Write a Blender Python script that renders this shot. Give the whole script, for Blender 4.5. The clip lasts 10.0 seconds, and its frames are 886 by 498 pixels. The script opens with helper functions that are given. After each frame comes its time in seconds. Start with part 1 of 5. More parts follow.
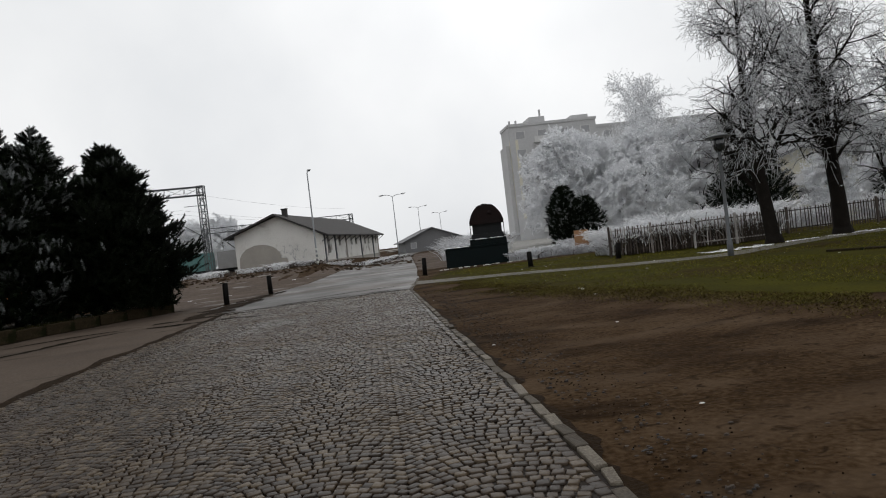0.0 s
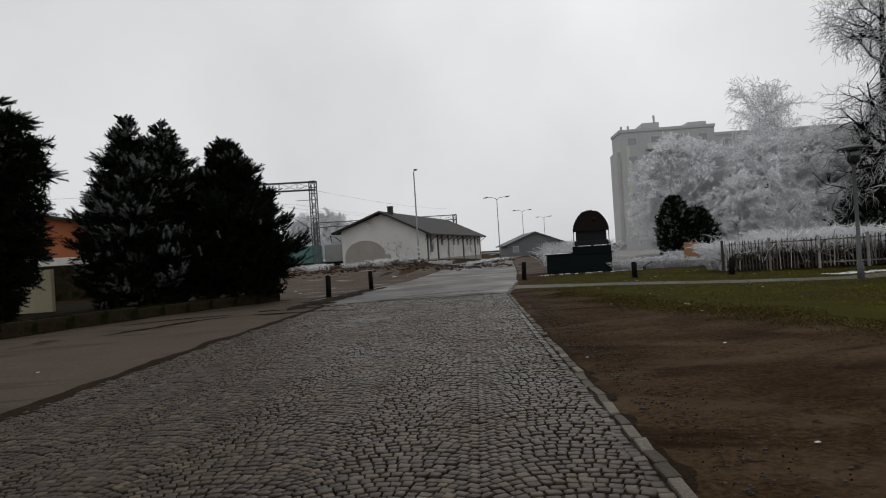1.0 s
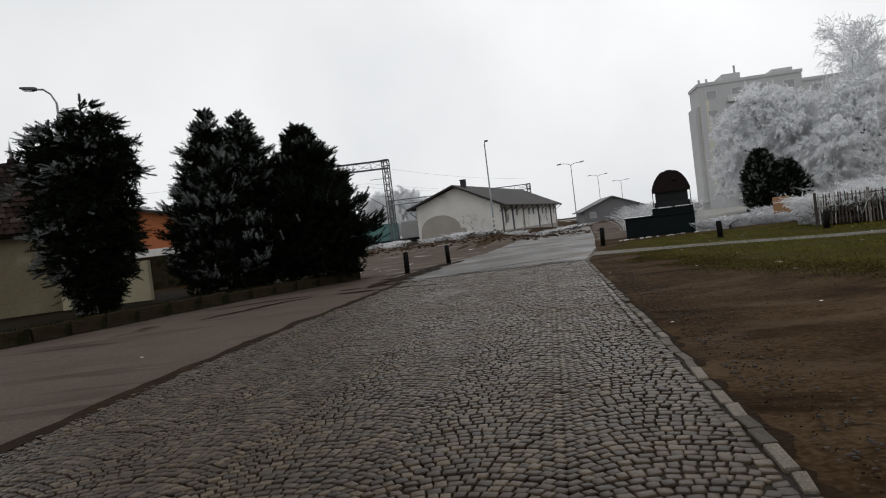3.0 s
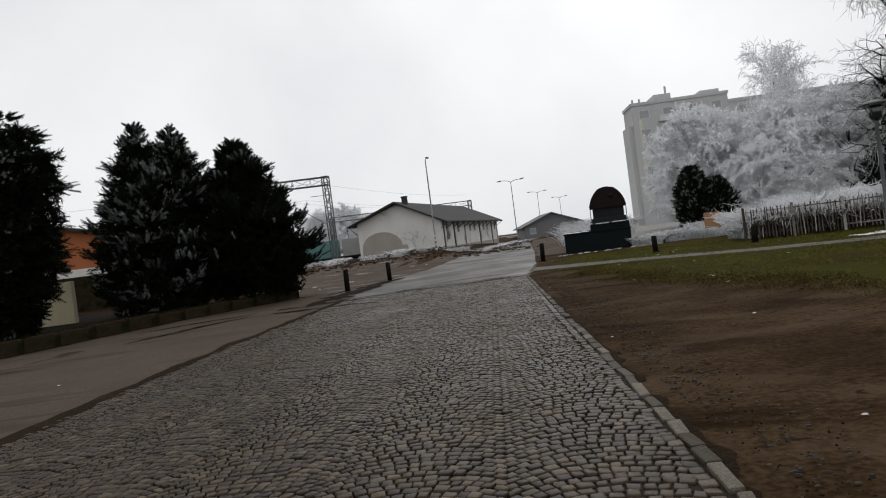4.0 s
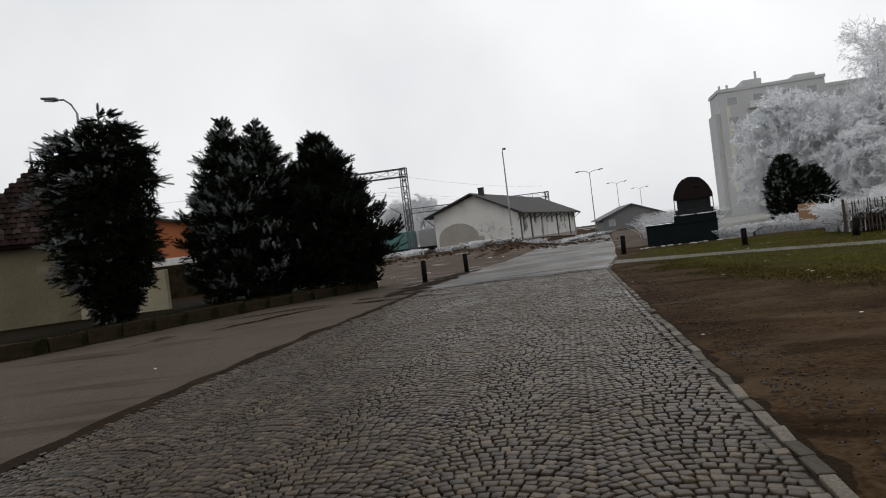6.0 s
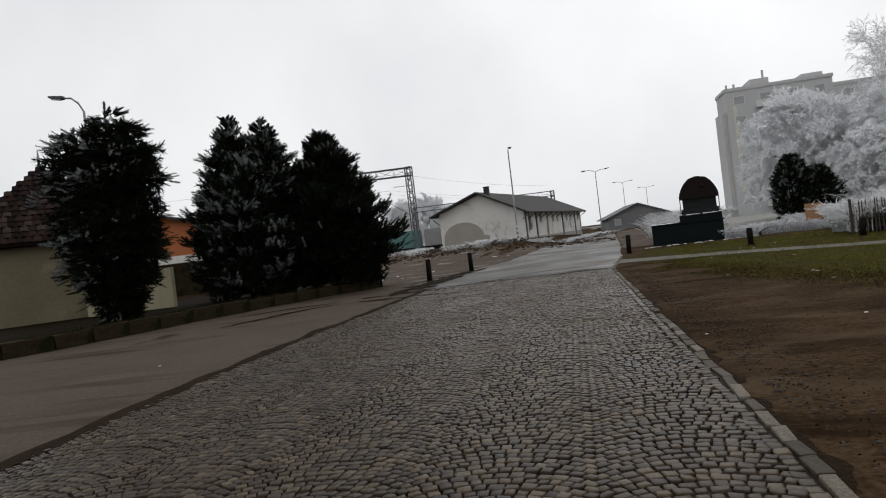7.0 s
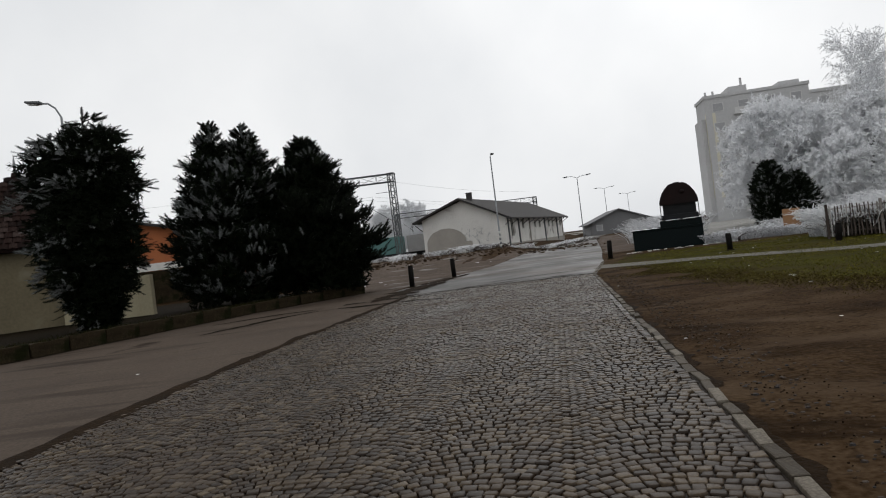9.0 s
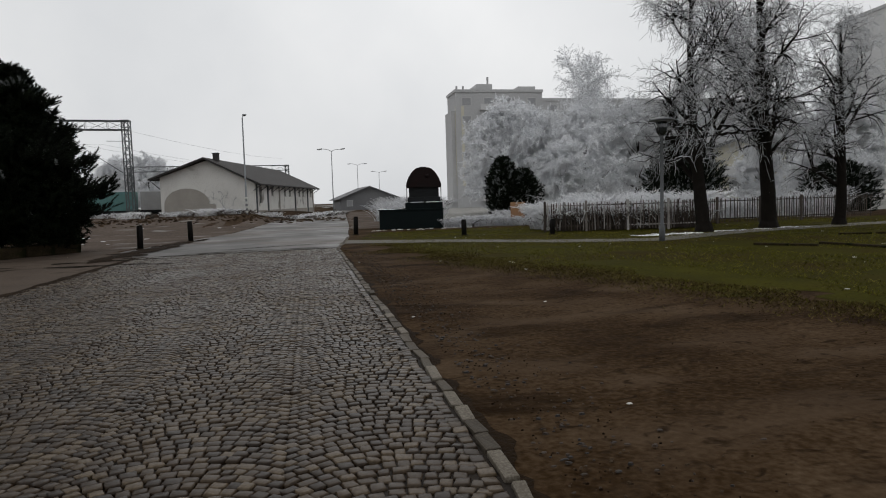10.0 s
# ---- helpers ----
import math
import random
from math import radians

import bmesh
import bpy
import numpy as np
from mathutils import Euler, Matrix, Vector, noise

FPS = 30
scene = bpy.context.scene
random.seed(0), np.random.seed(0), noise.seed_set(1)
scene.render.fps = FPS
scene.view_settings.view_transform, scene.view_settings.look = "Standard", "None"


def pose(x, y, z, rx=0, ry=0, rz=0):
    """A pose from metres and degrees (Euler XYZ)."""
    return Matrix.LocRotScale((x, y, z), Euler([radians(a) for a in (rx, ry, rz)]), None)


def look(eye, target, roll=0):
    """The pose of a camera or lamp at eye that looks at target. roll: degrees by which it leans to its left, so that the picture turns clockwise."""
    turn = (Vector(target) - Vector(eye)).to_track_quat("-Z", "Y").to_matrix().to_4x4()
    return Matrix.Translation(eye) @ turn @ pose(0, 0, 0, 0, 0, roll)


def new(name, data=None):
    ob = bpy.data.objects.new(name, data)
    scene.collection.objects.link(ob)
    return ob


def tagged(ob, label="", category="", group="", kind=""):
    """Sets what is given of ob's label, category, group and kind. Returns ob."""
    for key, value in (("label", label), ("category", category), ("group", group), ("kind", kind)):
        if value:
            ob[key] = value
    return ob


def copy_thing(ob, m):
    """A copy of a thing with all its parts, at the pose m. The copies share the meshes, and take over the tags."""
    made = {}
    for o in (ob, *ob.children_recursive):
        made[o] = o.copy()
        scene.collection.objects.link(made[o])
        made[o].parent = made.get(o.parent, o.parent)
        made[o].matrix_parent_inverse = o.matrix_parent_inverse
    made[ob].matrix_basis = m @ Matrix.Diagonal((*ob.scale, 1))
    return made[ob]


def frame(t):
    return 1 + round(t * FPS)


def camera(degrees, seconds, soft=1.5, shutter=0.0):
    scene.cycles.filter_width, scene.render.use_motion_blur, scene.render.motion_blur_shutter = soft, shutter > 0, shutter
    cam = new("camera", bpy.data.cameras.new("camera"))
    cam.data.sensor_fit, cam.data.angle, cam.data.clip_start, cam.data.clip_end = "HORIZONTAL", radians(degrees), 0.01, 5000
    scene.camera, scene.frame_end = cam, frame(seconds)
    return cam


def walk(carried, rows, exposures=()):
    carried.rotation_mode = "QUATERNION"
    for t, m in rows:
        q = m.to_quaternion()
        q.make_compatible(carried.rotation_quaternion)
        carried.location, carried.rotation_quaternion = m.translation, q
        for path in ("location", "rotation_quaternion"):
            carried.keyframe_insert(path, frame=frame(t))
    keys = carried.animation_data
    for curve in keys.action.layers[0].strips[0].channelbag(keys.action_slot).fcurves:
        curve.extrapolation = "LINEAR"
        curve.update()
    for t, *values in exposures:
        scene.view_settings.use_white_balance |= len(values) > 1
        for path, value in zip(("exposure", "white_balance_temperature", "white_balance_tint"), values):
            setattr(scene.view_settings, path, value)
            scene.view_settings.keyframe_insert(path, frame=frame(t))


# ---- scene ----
# camera and walk
cam = camera(67.1, 10.0, soft=1.05)
PATH = [
    (0, pose(-0.115, -0.514, 1.605, 89.369, 6.710, -13.566)),
    (0.5, pose(-0.019, -0.355, 1.623, 92.799, 4.836, -7.113)),
    (1, pose(0.028, -0.314, 1.592, 90.385, 3.652, -4.762)),
    (1.5, pose(0.036, -0.271, 1.583, 88.530, 4.279, -3.657)),
    (2, pose(0.072, -0.149, 1.564, 88.160, 5.644, -2.115)),
    (2.5, pose(0.038, -0.294, 1.578, 88.226, 6.584, 0.200)),
    (2.7, pose(0.030, -0.341, 1.599, 88.591, 6.721, 2.061)),
    (3.8, pose(0.143, -0.051, 1.567, 88.440, 7.667, -1.727)),
    (4, pose(0.102, -0.057, 1.580, 89.434, 7.378, -3.247)),
    (4.5, pose(0.073, -0.005, 1.591, 90.245, 6.192, -8.472)),
    (5, pose(0.007, 0.008, 1.597, 89.167, 5.866, -7.359)),
    (5.5, pose(-0.000, 0.000, 1.600, 90.240, 3.000, 0.000)),
    (6, pose(0.026, 0.052, 1.598, 89.513, 7.065, 3.280)),
    (6.2, pose(0.027, 0.031, 1.600, 89.021, 7.152, 3.613)),
    (7.3, pose(0.074, 0.056, 1.582, 89.704, 6.778, 3.666)),
    (7.5, pose(0.082, 0.063, 1.577, 89.636, 6.956, 0.593)),
    (8, pose(0.066, 0.052, 1.590, 89.923, 5.877, 1.016)),
    (8.5, pose(0.080, 0.059, 1.586, 90.619, 7.844, 3.075)),
    (9, pose(0.087, 0.054, 1.584, 89.822, 7.072, 2.297)),
    (9.5, pose(0.176, 0.086, 1.612, 91.174, 6.473, -5.832)),
    (10, pose(0.237, 0.186, 1.590, 85.808, 1.704, -18.875)),
]
EXPOSURES = [(0, 0.04), (0.5, -0.22), (1.0, -0.25), (1.5, -0.08), (2.0, 0.0), (4.0, 0.05), (4.5, -0.05), (5.0, -0.1), (5.5, 0.04), (9.0, 0.04), (9.5, 0.02), (10, -0.17)]
walk(cam, PATH, EXPOSURES)

# world and sun: fog-white overcast winter sky
world = bpy.data.worlds.new("world")
scene.world = world
world.use_nodes = True
wn = world.node_tree
sky = wn.nodes.new("ShaderNodeTexSky")
sky.sky_type = "NISHITA"
sky.sun_disc = False
sky.sun_elevation, sky.sun_rotation = radians(35), radians(20)
sky.dust_density = 6.0
grey = wn.nodes.new("ShaderNodeHueSaturation")
grey.inputs["Saturation"].default_value = 0.12
wn.links.new(sky.outputs[0], grey.inputs["Color"])
dim = wn.nodes.new("ShaderNodeMix")
dim.data_type = "RGBA"
dim.inputs[0].default_value = 0.94
wn.links.new(grey.outputs[0], dim.inputs[6])
cloud = wn.nodes.new("ShaderNodeTexNoise")
cloud.inputs["Scale"].default_value, cloud.inputs["Detail"].default_value = 3.0, 6
ramp = wn.nodes.new("ShaderNodeValToRGB")
ramp.color_ramp.elements[0].position, ramp.color_ramp.elements[0].color = 0.3, (7.1, 7.3, 7.55, 1)
ramp.color_ramp.elements[1].position, ramp.color_ramp.elements[1].color = 0.7, (8.7, 8.8, 8.9, 1)
wn.links.new(cloud.outputs[0], ramp.inputs[0])
wn.links.new(ramp.outputs[0], dim.inputs[7])
wn.links.new(dim.outputs[2], wn.nodes["Background"].inputs[0])
wn.nodes["Background"].inputs[1].default_value = 0.1
sun = new("sun", bpy.data.lights.new("sun", "SUN"))
sun.data.energy, sun.data.angle, sun.data.color = 0.5, radians(40), (1.0, 0.97, 0.93)
sun.matrix_world = look((0, 0, 50), (-12, -34, 0))

# ---- building helpers ----
def part(name, bm, material, parent, label=""):
    """One bmesh or mesh as one object under parent."""
    if isinstance(bm, bmesh.types.BMesh):
        me = bpy.data.meshes.new(name)
        bm.to_mesh(me)
        bm.free()
    else:
        me = bm
    if material and not me.materials:
        me.materials.append(material)
    ob = new(name, me)
    ob.parent = parent
    if label:
        ob["label"] = label
    return ob


def thing(name, m, label, category, group="", kind=""):
    """An empty at a thing's base, for its parts."""
    ob = new(name)
    ob.matrix_basis = m
    ob.empty_display_size = 0.2
    return tagged(ob, label, category, group, kind)


def box(bm, x0, x1, y0, y1, z0, z1, bevel=0.0, m=None):
    """A box, optionally bevelled, added to bm."""
    made = bmesh.ops.create_cube(bm, size=1.0)["verts"]
    for v in made:
        v.co = Vector((x0 if v.co.x < 0 else x1, y0 if v.co.y < 0 else y1, z0 if v.co.z < 0 else z1))
    if bevel > 0:
        edges = list({e for v in made for e in v.link_edges})
        out = bmesh.ops.bevel(bm, geom=edges, offset=bevel, segments=2, affect="EDGES", profile=0.6)
        made = list({v for f in out["faces"] for v in f.verts} | {v for v in made if v.is_valid})
    if m is not None:
        bmesh.ops.transform(bm, matrix=m, verts=[v for v in made if v.is_valid])
    return bm


def boxed(*a, **k):
    return box(bmesh.new(), *a, **k)


def lathe(profile, sides=16):
    """A turned shape from (radius, z) pairs."""
    bm = bmesh.new()
    rings = []
    for r, z in profile:
        rings.append([bm.verts.new((r * math.cos(2 * math.pi * i / sides), r * math.sin(2 * math.pi * i / sides), z)) for i in range(sides)])
    for a, b in zip(rings, rings[1:]):
        for i in range(sides):
            bm.faces.new((a[i], a[(i + 1) % sides], b[(i + 1) % sides], b[i]))
    bm.faces.new(rings[0][::-1])
    bm.faces.new(rings[-1])
    for f in bm.faces:
        f.smooth = True
    return bm


def tubes(name, segs, sides=5):
    """A mesh of tapered tubes from rows p0, r0, p1, r1 (8 numbers each)."""
    s = np.asarray(segs, float).reshape(-1, 8)
    p0, r0, p1, r1 = s[:, 0:3], s[:, 3], s[:, 4:7], s[:, 7]
    d = p1 - p0
    d /= np.maximum(np.linalg.norm(d, axis=1, keepdims=True), 1e-9)
    ref = np.where(np.abs(d[:, 2:3]) > 0.9, np.array([[1.0, 0, 0]]), np.array([[0, 0, 1.0]]))
    u = np.cross(d, ref)
    u /= np.linalg.norm(u, axis=1, keepdims=True)
    w = np.cross(d, u)
    ang = np.arange(sides) * 2 * np.pi / sides
    ring = u[:, None, :] * np.cos(ang)[None, :, None] + w[:, None, :] * np.sin(ang)[None, :, None]
    v = np.concatenate([p0[:, None] + ring * r0[:, None, None], p1[:, None] + ring * r1[:, None, None]], 1).reshape(-1, 3)
    i = np.arange(sides)
    j = (i + 1) % sides
    quad = np.stack([i, j, j + sides, i + sides], 1)
    faces = (quad[None] + (np.arange(len(s)) * 2 * sides)[:, None, None]).reshape(-1, 4)
    return polys(name, v, faces)


def polys(name, v, f, smooth=True):
    """A mesh from arrays of vertices and equal-sided faces."""
    v, f = np.asarray(v, np.float32), np.asarray(f, np.int32)
    me = bpy.data.meshes.new(name)
    n, k = f.shape
    me.vertices.add(len(v))
    me.vertices.foreach_set("co", v.ravel())
    me.loops.add(n * k)
    me.loops.foreach_set("vertex_index", f.ravel())
    me.polygons.add(n)
    me.polygons.foreach_set("loop_start", np.arange(0, n * k, k, dtype=np.int32))
    me.polygons.foreach_set("use_smooth", np.full(n, smooth))
    me.update(calc_edges=True)
    me.validate()
    return me


def smooth(a, b, x):
    t = np.clip((x - a) / (b - a), 0, 1)
    return t * t * (3 - 2 * t)


def gz(x, y):
    """Height of the ground."""
    rise = 0.9 * smooth(38, 70, y)
    road_x = np.interp(y, [30, 41, 54, 67, 85, 105, 150, 300], [-2.4, 1.2, 4.0, 6.6, 11, 15.6, 27, 65])
    return rise * (1 - 0.85 * smooth(-3.5, 1.0, x - road_x)) * (1 - smooth(150, 400, np.abs(x)))


# ---- materials ----
def material(name, rough=0.8, metal=0.0):
    ma = bpy.data.materials.new(name)
    ma.use_nodes = True
    b = ma.node_tree.nodes["Principled BSDF"]
    b.inputs["Roughness"].default_value = rough
    b.inputs["Metallic"].default_value = metal
    return ma, ma.node_tree.nodes, ma.node_tree.links, b


def surface(name, stops, scale=6.0, fine=60.0, rough=(0.7, 0.9), metal=0.0, bump=0.15, island=0.0, bump_size=0.02, spots=None, spec=0.5, each=0.0):
    """A mottled material: colour stops over noise at two scales, grain bump, roughness variation, optional tone per island or object and stains."""
    ma, n, l, b = material(name, rough[1], metal)
    b.inputs["Specular IOR Level"].default_value = spec
    co = n.new("ShaderNodeTexCoord")
    big = n.new("ShaderNodeTexNoise")
    big.inputs["Scale"].default_value, big.inputs["Detail"].default_value, big.inputs["Roughness"].default_value = scale, 6, 0.6
    small = n.new("ShaderNodeTexNoise")
    small.inputs["Scale"].default_value, small.inputs["Detail"].default_value = fine, 4
    for t in (big, small):
        l.new(co.outputs["Object"], t.inputs["Vector"])
    mix = n.new("ShaderNodeMath")
    mix.operation = "MULTIPLY_ADD"
    mix.inputs[1].default_value = 0.45
    l.new(small.outputs[0], mix.inputs[0])
    sh = n.new("ShaderNodeMath")
    sh.operation = "MULTIPLY"
    sh.inputs[1].default_value = 0.55
    l.new(big.outputs[0], sh.inputs[0])
    l.new(sh.outputs[0], mix.inputs[2])
    val = mix.outputs[0]
    if island or each:
        geo = n.new("ShaderNodeNewGeometry") if island else n.new("ShaderNodeObjectInfo")
        add = n.new("ShaderNodeMath")
        add.operation = "MULTIPLY_ADD"
        l.new(geo.outputs["Random Per Island" if island else "Random"], add.inputs[0])
        add.inputs[1].default_value = island or each
        off = n.new("ShaderNodeMath")
        off.operation = "SUBTRACT"
        l.new(val, off.inputs[0])
        off.inputs[1].default_value = (island or each) / 2
        l.new(off.outputs[0], add.inputs[2])
        val = add.outputs[0]
    ramp = n.new("ShaderNodeValToRGB")
    el = ramp.color_ramp.elements
    while len(el) < len(stops):
        el.new(0.5)
    for e, (pos, c) in zip(el, stops):
        e.position, e.color = pos, (*c, 1)
    l.new(val, ramp.inputs[0])
    col = ramp.outputs[0]
    if spots:
        sp = n.new("ShaderNodeTexNoise")
        sp.inputs["Scale"].default_value, sp.inputs["Detail"].default_value = spots[0], 5
        l.new(co.outputs["Object"], sp.inputs["Vector"])
        cut = n.new("ShaderNodeMapRange")
        cut.inputs[1].default_value, cut.inputs[2].default_value = spots[1], spots[1] + spots[3]
        l.new(sp.outputs[0], cut.inputs[0])
        mx = n.new("ShaderNodeMix")
        mx.data_type = "RGBA"
        l.new(cut.outputs[0], mx.inputs[0])
        l.new(col, mx.inputs[6])
        mx.inputs[7].default_value = (*spots[2], 1)
        col = mx.outputs[2]
    l.new(col, b.inputs["Base Color"])
    rr = n.new("ShaderNodeMapRange")
    rr.inputs[1].default_value, rr.inputs[2].default_value = 0.3, 0.7
    rr.inputs[3].default_value, rr.inputs[4].default_value = rough
    l.new(big.outputs[0], rr.inputs[0])
    l.new(rr.outputs[0], b.inputs["Roughness"])
    if bump:
        bp = n.new("ShaderNodeBump")
        bp.inputs["Strength"].default_value, bp.inputs["Distance"].default_value = bump, bump_size
        l.new(mix.outputs[0], bp.inputs["Height"])
        l.new(bp.outputs[0], b.inputs["Normal"])
    return ma


M = {}
M["dirt"] = surface("dirt", [(0.3, (0.012, 0.006, 0.0024)), (0.45, (0.031, 0.0175, 0.008)), (0.57, (0.056, 0.0355, 0.0195)), (0.74, (0.094, 0.065, 0.040))], 0.55, 18, (0.85, 1.0), bump=0.9, bump_size=0.04, spots=(0.4, 0.55, (0.016, 0.0085, 0.004), 0.2), spec=0.02)
M["soil"] = surface("soil", [(0.3, (0.004, 0.0028, 0.0016)), (0.6, (0.013, 0.0095, 0.005))], 3, 30, (0.85, 0.95), bump=0.6, spec=0.03)
M["sett"] = surface("sett", [(0.12, (0.0078, 0.0043, 0.002)), (0.42, (0.0245, 0.0148, 0.0075)), (0.65, (0.051, 0.0345, 0.0195)), (0.92, (0.13, 0.099, 0.064))], 0.5, 40, (0.3, 0.52), bump=0.4, island=0.5, bump_size=0.006, spec=0.17, spots=(0.45, 0.5, (0.024, 0.0125, 0.0058), 0.35))
M["sett_single"] = surface("sett_single", [(0.12, (0.0078, 0.0043, 0.002)), (0.42, (0.0245, 0.0148, 0.0075)), (0.65, (0.051, 0.0345, 0.0195)), (0.92, (0.13, 0.099, 0.064))], 0.5, 40, (0.3, 0.52), bump=0.4, each=0.5, bump_size=0.006, spec=0.17, spots=(0.45, 0.5, (0.024, 0.0125, 0.0058), 0.35))
M["joint"] = surface("joint", [(0.3, (0.004, 0.0028, 0.0018)), (0.55, (0.013, 0.0082, 0.0048)), (0.75, (0.036, 0.0235, 0.0145))], 0.6, 60, (0.7, 0.95), bump=0.5, spec=0.2)
M["kerb"] = surface("kerb", [(0.3, (0.035, 0.027, 0.018)), (0.55, (0.085, 0.07, 0.052)), (0.8, (0.2, 0.178, 0.145))], 3, 50, (0.6, 0.9), bump=0.5, bump_size=0.012, each=0.35, spec=0.2, spots=(2.5, 0.55, (0.036, 0.024, 0.015), 0.2))
M["asphalt"] = surface("asphalt", [(0.3, (0.036, 0.0255, 0.0185)), (0.5, (0.069, 0.052, 0.040)), (0.75, (0.112, 0.089, 0.07))], 0.5, 25, (0.7, 0.95), bump=0.3, bump_size=0.01, spots=(0.5, 0.62, (0.024, 0.0165, 0.0115), 0.1), spec=0.08)
M["wet"] = surface("wet", [(0.3, (0.024, 0.021, 0.018)), (0.55, (0.05, 0.046, 0.042)), (0.75, (0.08, 0.078, 0.076))], 0.25, 20, (0.34, 0.75), bump=0.12, bump_size=0.01, spec=0.27, spots=(0.2, 0.48, (0.045, 0.031, 0.022), 0.12))
M["path"] = surface("path", [(0.3, (0.055, 0.048, 0.035)), (0.7, (0.12, 0.11, 0.09))], 1.2, 25, (0.8, 0.95), bump=0.4)
M["lawn"] = surface("lawn", [(0.3, (0.018, 0.0115, 0.0032)), (0.48, (0.032, 0.030, 0.0036)), (0.72, (0.062, 0.057, 0.007))], 0.6, 14, (0.85, 1.0), bump=0.6, bump_size=0.03, spec=0.02, spots=(0.3, 0.5, (0.028, 0.0175, 0.0068), 0.2))
M["grass"] = surface("grass", [(0.25, (0.044, 0.041, 0.006)), (0.5, (0.085, 0.082, 0.011)), (0.75, (0.17, 0.145, 0.032))], 0.5, 5, (0.7, 0.9), bump=0, island=0.4, spec=0.02)
M["dry_grass"] = surface("dry_grass", [(0.25, (0.022, 0.014, 0.005)), (0.5, (0.05, 0.038, 0.011)), (0.75, (0.11, 0.088, 0.03))], 0.5, 5, (0.8, 0.95), bump=0, island=0.5, spec=0.02)
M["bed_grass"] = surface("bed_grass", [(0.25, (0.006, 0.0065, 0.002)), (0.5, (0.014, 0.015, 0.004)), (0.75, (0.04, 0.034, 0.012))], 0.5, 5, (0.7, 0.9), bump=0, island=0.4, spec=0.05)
M["concrete"] = surface("concrete", [(0.3, (0.010, 0.0075, 0.004)), (0.55, (0.03, 0.022, 0.0125)), (0.75, (0.075, 0.06, 0.04))], 1.6, 30, (0.8, 0.95), bump=0.8, bump_size=0.03, spots=(1.5, 0.52, (0.010, 0.011, 0.004), 0.12), spec=0.05)
M["needle"] = surface("needle", [(0.3, (0.002, 0.0035, 0.0016)), (0.6, (0.006, 0.0095, 0.004)), (0.85, (0.016, 0.022, 0.010))], 1.0, 9, (0.6, 0.85), bump=0, island=0.35, spec=0.05)
M["needle_frost"] = surface("needle_frost", [(0.25, (0.035, 0.041, 0.037)), (0.5, (0.10, 0.108, 0.106)), (0.75, (0.23, 0.24, 0.245))], 1.2, 9, (0.7, 0.9), bump=0, island=0.6)
M["bark"] = surface("bark", [(0.3, (0.005, 0.004, 0.003)), (0.6, (0.015, 0.0125, 0.010)), (0.85, (0.045, 0.04, 0.036))], 4, 30, (0.85, 0.95), bump=0.8, bump_size=0.04, spec=0.08)
M["twig"] = surface("twig", [(0.3, (0.42, 0.425, 0.44)), (0.55, (0.66, 0.67, 0.69)), (0.75, (0.86, 0.865, 0.88))], 0.8, 8, (0.8, 0.95), bump=0, island=0.5)
M["rime"] = surface("rime", [(0.25, (0.66, 0.67, 0.69)), (0.5, (0.84, 0.845, 0.86)), (0.75, (0.93, 0.935, 0.945))], 0.5, 6, (0.85, 0.95), bump=0, island=0.4)
M["plaster"] = surface("plaster", [(0.3, (0.5, 0.485, 0.45)), (0.5, (0.7, 0.685, 0.65)), (0.75, (0.8, 0.785, 0.75))], 0.35, 8, (0.85, 0.95), bump=0.2, spots=(0.5, 0.6, (0.34, 0.32, 0.29), 0.08))
M["patch"] = surface("patch", [(0.3, (0.30, 0.28, 0.25)), (0.7, (0.40, 0.37, 0.33))], 0.8, 12, (0.9, 0.95), bump=0.4)
M["cream"] = surface("cream", [(0.3, (0.115, 0.095, 0.054)), (0.6, (0.18, 0.15, 0.092)), (0.8, (0.24, 0.205, 0.132))], 0.6, 10, (0.85, 0.95), bump=0.2, spots=(0.7, 0.6, (0.25, 0.23, 0.17), 0.15))
# lighter copy of cream: brighter light on the garden wall, put into its colour
M["cream_lit"] = surface("cream_lit", [(0.3, (0.27, 0.235, 0.15)), (0.7, (0.4, 0.355, 0.24))], 0.6, 10, (0.85, 0.95), bump=0.2)
M["cream_pale"] = surface("cream_pale", [(0.3, (0.5, 0.47, 0.37)), (0.7, (0.66, 0.63, 0.52))], 0.5, 8, (0.85, 0.95), bump=0.2)
M["orange"] = surface("orange", [(0.3, (0.34, 0.10, 0.035)), (0.7, (0.46, 0.16, 0.06))], 0.5, 10, (0.8, 0.95), bump=0.2)
M["roof"] = surface("roof", [(0.3, (0.03, 0.028, 0.028)), (0.6, (0.06, 0.056, 0.055)), (0.8, (0.10, 0.096, 0.094))], 0.8, 12, (0.75, 0.95), bump=0.5, each=0.1, spec=0.2)
M["tile"] = surface("tile", [(0.25, (0.0055, 0.003, 0.0024)), (0.55, (0.018, 0.009, 0.007)), (0.85, (0.062, 0.045, 0.04))], 2, 20, (0.8, 0.95), bump=0.4, each=0.5, spec=0.08)
M["dark"] = surface("dark", [(0.3, (0.006, 0.007, 0.008)), (0.7, (0.018, 0.019, 0.02))], 2, 20, (0.35, 0.6), bump=0.1, spec=0.15)
M["iron_red"] = surface("iron_red", [(0.3, (0.005, 0.0028, 0.0028)), (0.6, (0.013, 0.0055, 0.005)), (0.8, (0.024, 0.009, 0.008))], 1.5, 20, (0.5, 0.75), spec=0.15, bump=0.15, spots=(1.6, 0.62, (0.05, 0.016, 0.014), 0.1))
